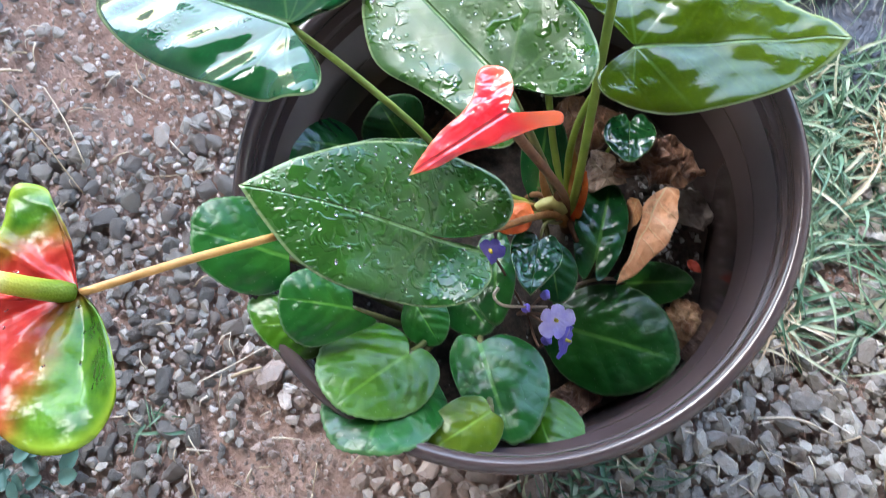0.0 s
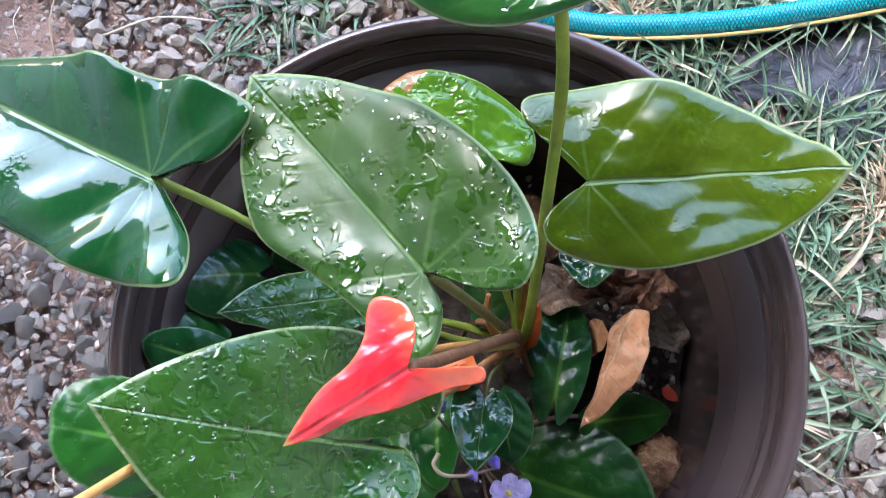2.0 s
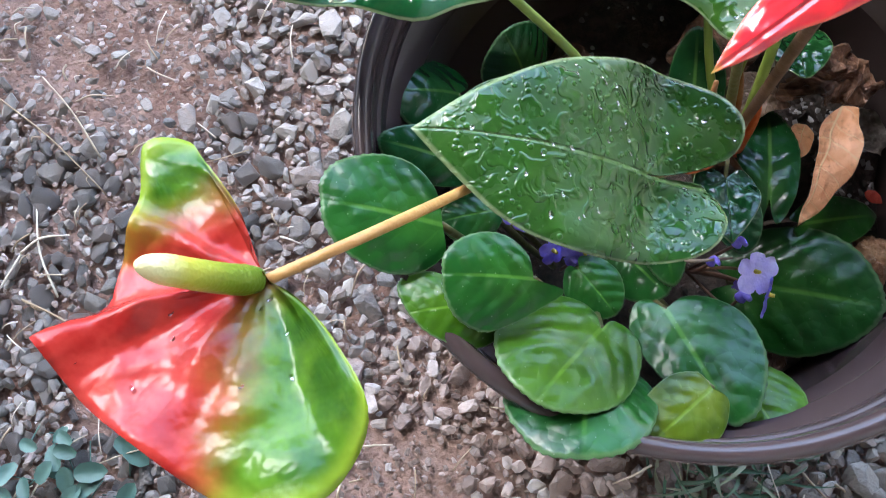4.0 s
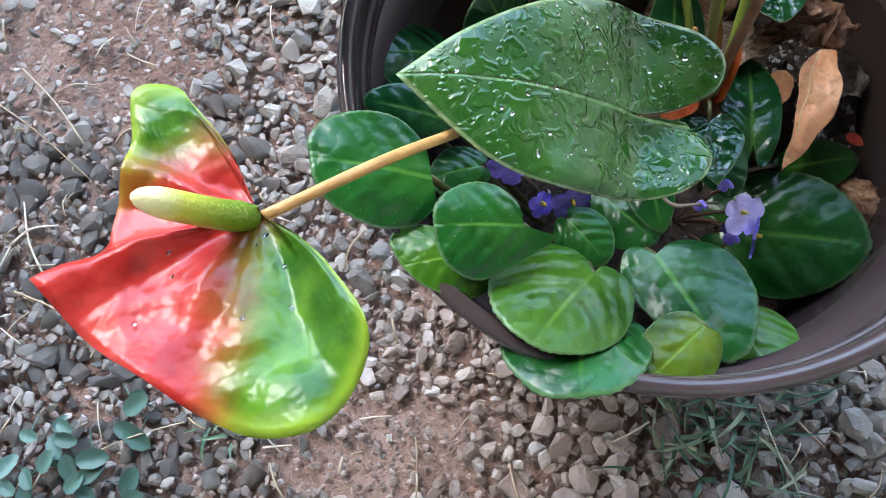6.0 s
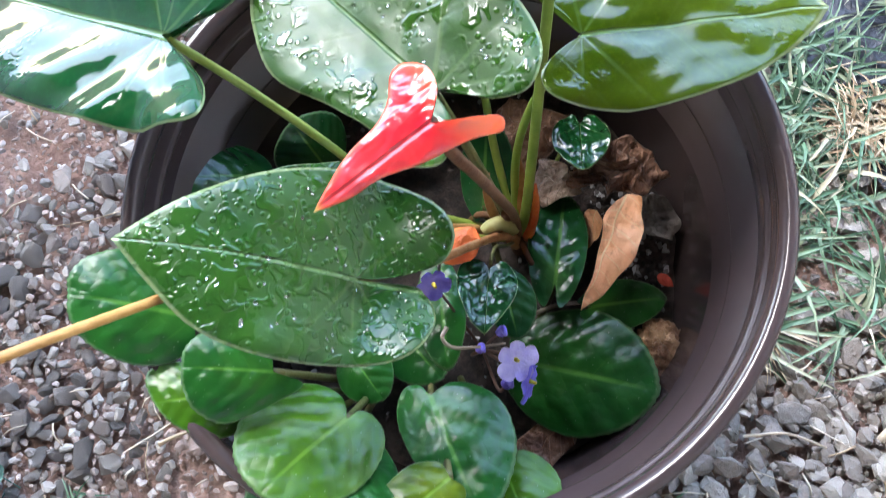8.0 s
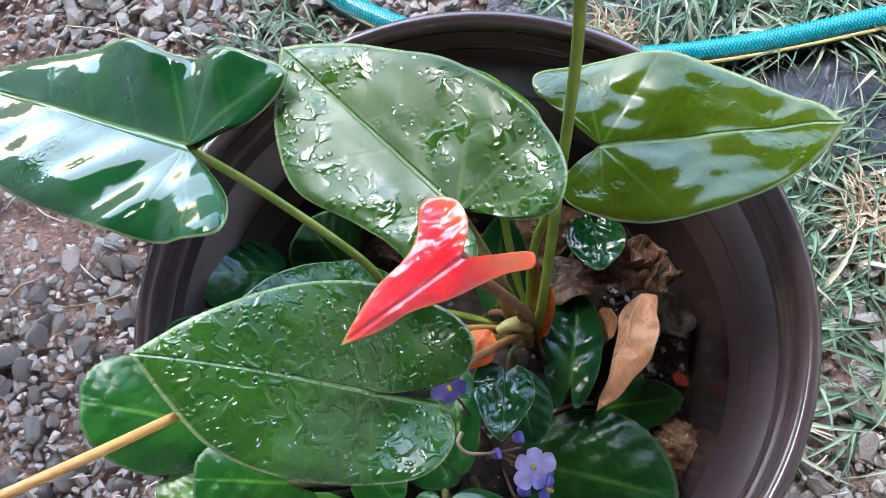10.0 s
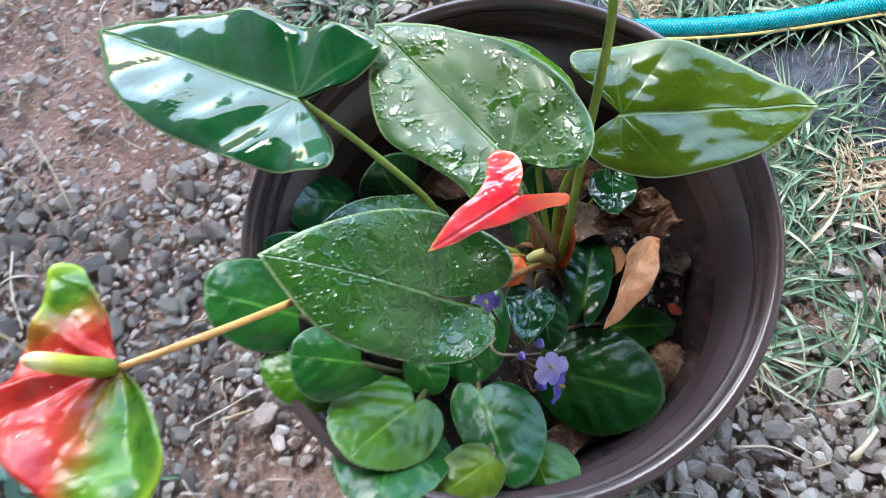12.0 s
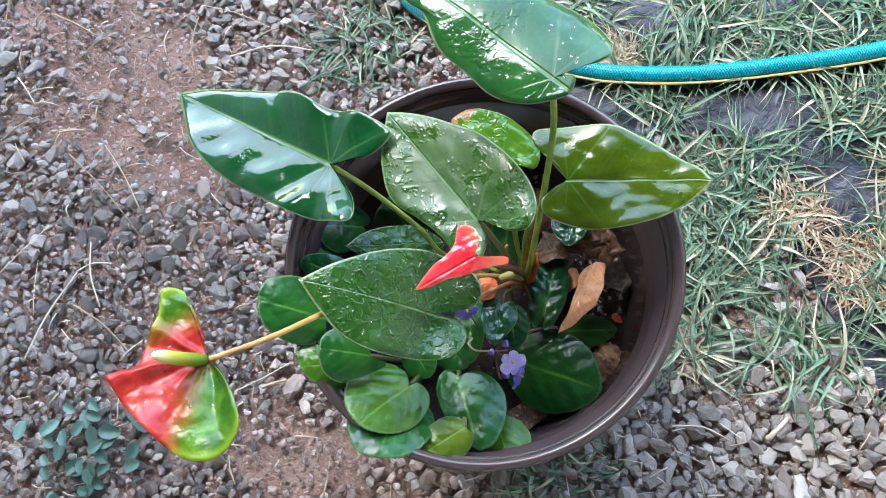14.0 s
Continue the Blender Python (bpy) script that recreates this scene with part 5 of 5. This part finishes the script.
LONG_STRAWS = (
    (-0.43, 0.149, -0.377, 0.232, 0.02, 0.0010), (-0.377, 0.232, -0.341, 0.237, 0.1, 0.0009), (-0.379, 0.199, -0.321, 0.145, 0.06, 0.0009),
    (-0.461, 0.381, -0.421, 0.403, 0.02, 0.0011), (-0.408, 0.517, -0.359, 0.485, 0.01, 0.0013), (-0.398, 0.381, -0.370, 0.380, 0.0, 0.0014),
    (-0.446, 0.449, -0.427, 0.417, 0.05, 0.0010), (-0.427, 0.417, -0.401, 0.412, 0.05, 0.0009), (-0.215, 0.44, -0.125, 0.434, 0.08, 0.0010),
    (-0.193, 0.102, -0.170, 0.107, 0.0, 0.0017), (0.248, 0.017, 0.269, 0.034, 0.0, 0.0026), (0.171, 0.035, 0.217, 0.019, 0.1, 0.0010),
    (-0.387, 0.356, -0.311, 0.26, 0.03, 0.0007), (-0.373, 0.464, -0.339, 0.485, 0.05, 0.0008), (-0.253, 0.428, -0.248, 0.491, 0.06, 0.0008))


def straw():
    verts, faces = [], []
    def lay(p, r):
        v, f, _ = tube_data(p, r, r * 0.7, 5, 4)
        n = len(verts)
        verts.extend(v)
        faces.extend(tuple(i + n for i in q) for q in f)

    for x0, y0, x1, y1, bow, r in LONG_STRAWS:
        lay([(x0, y0, 0.011), (0.5 * (x0 + x1) - bow * (y1 - y0), 0.5 * (y0 + y1) + bow * (x1 - x0), 0.014), (x1, y1, 0.010)], r)
    for k in range(720):
        x, y = rng.uniform(-0.6, 0.5), rng.uniform(-0.15, 0.65)
        if math.hypot(x - POT[0], y - POT[1]) < 0.12 or (x > -0.16 and y > 0.30):
            continue
        a, ln = rng.uniform(0, 6.28), rng.uniform(0.006, 0.030) if k % 14 else rng.uniform(0.05, 0.09)
        bow = rng.uniform(-0.07, 0.07) * ln
        z = 0.009
        p = [(x, y, z), (x + ln * 0.5 * math.cos(a) - bow * math.sin(a), y + ln * 0.5 * math.sin(a) + bow * math.cos(a), z + 0.003), (x + ln * math.cos(a), y + ln * math.sin(a), z - 0.002)]
        r = rng.uniform(0.0004, 0.0009) if k % 25 else 0.0011
        lay(p, r)
    return tagged(mesh_object("straw", verts, faces, STRAW), "scattered dry straw and broken grass stems on gravel", "straw", kind="stuff")


straw()


def weed_sheet():
    """Black sheet under the grass, with an uneven edge and wrinkles."""
    nx, ny = 60, 44
    verts, faces = [], []
    for j in range(ny + 1):
        for i in range(nx + 1):
            u, v = (i / nx) ** 1.4, j / ny
            x = 0.10 + 0.75 * u + (1 - u) * 0.03 * noise.noise((v * 6, 3, 0))
            y = 0.300 + 0.55 * v + (1 - v) * (0.03 * noise.noise((u * 7, 0, 5)) - 1.9 * min(0.13, max(0.0, u - 0.20)))
            verts.append((x, y, 0.0065 + 0.004 * noise.noise((x * 18, y * 18, 9)) + 0.002 * noise.noise((x * 50, y * 50, 2))))
    for j in range(ny):
        for i in range(nx):
            q = j * (nx + 1) + i
            faces.append((q, q + 1, q + nx + 2, q + nx + 1))
    return tagged(mesh_object("weed_sheet", verts, faces, SHEET), "black plastic weed sheet lying under the grass", "plastic sheet")


weed_sheet()


def garden_hose():
    hose = thing("garden_hose", (0.18, 0.358, 0), "teal braided garden hose with a yellow stripe lying on the ground", "garden hose")
    line = [(-0.13, 0.66, 0.012), (-0.085, 0.57, 0.012), (-0.044, 0.505, 0.012), (-0.014, 0.461, 0.012), (0.042, 0.418, 0.012), (0.13, 0.376, 0.014), (0.182, 0.361, 0.016), (0.25, 0.352, 0.017), (0.328, 0.351, 0.016), (0.415, 0.355, 0.014), (0.55, 0.372, 0.012), (0.75, 0.39, 0.012)]
    under(tube("tube", line, 0.0092, 0.0092, HOSE, 20, 12), hose)
    edge = [(x - 0.0015, y - 0.0088, z + 0.0028) for x, y, z in line]
    under(tube("stripe", edge, 0.0014, 0.0014, HOSE_STRIPE, 8, 12), hose, "yellow stripe")


garden_hose()


def soil_grains():
    verts, faces = [], []
    for k in range(700):
        a, r = rng.uniform(0, 6.28), 0.098 * math.sqrt(rng.random())
        if k % 2:
            a, r = rng.uniform(-0.7, 0.45), rng.uniform(0.072, 0.098)
        v, f = ROCKS[rng.integers(len(ROCKS))]
        s = rng.uniform(0.0006, 0.0019)
        n = len(verts)
        p = (v * s) @ turn_matrix(rng).T + (POT[0] + r * math.cos(a), POT[1] + r * math.sin(a), 0.1395)
        verts += list(p)
        faces += [tuple(int(i) + n for i in q) for q in f]
    return tagged(mesh_object("perlite_grains", verts, faces, PERLITE, smooth=False), "dark bark bits and white perlite grains on the potting soil", "soil grains", kind="stuff")


soil_grains()


# ---- water ----
def water_drops(blade, count, big, label):
    """Flattened drops lying on a blade."""
    cap = ((1.0, 0.0), (0.92, 0.45), (0.62, 0.85), (0.0, 1.0))
    verts, faces = [], []
    made = 0
    while made < count:
        x, y = rng.uniform(-0.4, 1.0), rng.uniform(-0.5, 0.5)
        if not (blade.inside(x, y) and blade.inside(x * 1.06, y * 1.06)):
            continue
        made += 1
        s = (0.0005 + big * rng.random() ** 3)
        a, long = rng.uniform(0, 6.28), rng.uniform(1.0, 1.7)
        n0 = len(verts)
        c = blade.at(x, y, 0.0001)
        nx = blade.at(x + 0.02, y) - blade.at(x - 0.02, y)
        ny = blade.at(x, y + 0.02) - blade.at(x, y - 0.02)
        nx /= np.linalg.norm(nx)
        nn = np.cross(ny, nx)
        nn /= np.linalg.norm(nn)
        if nn @ blade.N < 0:
            nn = -nn
        ny = np.cross(nn, nx)
        m = 10
        for r, h in cap[:-1]:
            for k in range(m):
                t = 2 * math.pi * k / m
                w = 1 + 0.12 * math.sin(2 * t + x * 90)
                px, py = math.cos(t) * s * r * long * w, math.sin(t) * s * r * w
                verts.append(c + nx * (px * math.cos(a) - py * math.sin(a)) + ny * (px * math.sin(a) + py * math.cos(a)) + nn * h * s * 0.11)
        verts.append(c + nn * s * 0.11)
        for ring in range(2):
            for k in range(m):
                p, q = n0 + ring * m + k, n0 + ring * m + (k + 1) % m
                faces.append((p, q, q + m, p + m))
        for k in range(m):
            faces.append((n0 + 2 * m + k, n0 + 2 * m + (k + 1) % m, n0 + 3 * m))
        faces.append(tuple(n0 + k for k in range(m - 1, -1, -1)))
    return tagged(mesh_object("water_drops", verts, faces, WATER), label, "water drops", kind="stuff")


water_drops(LM, 45, 0.0004, "clear rain drops on a dark anthurium leaf")
water_drops(LC, 45, 0.0004, "clear rain drops on a mid-green anthurium leaf")
water_drops(LT, 40, 0.0004, "clear rain drops on the tall anthurium leaf")
water_drops(SP, 12, 0.0003, "clear rain drops on the red and green spathe")
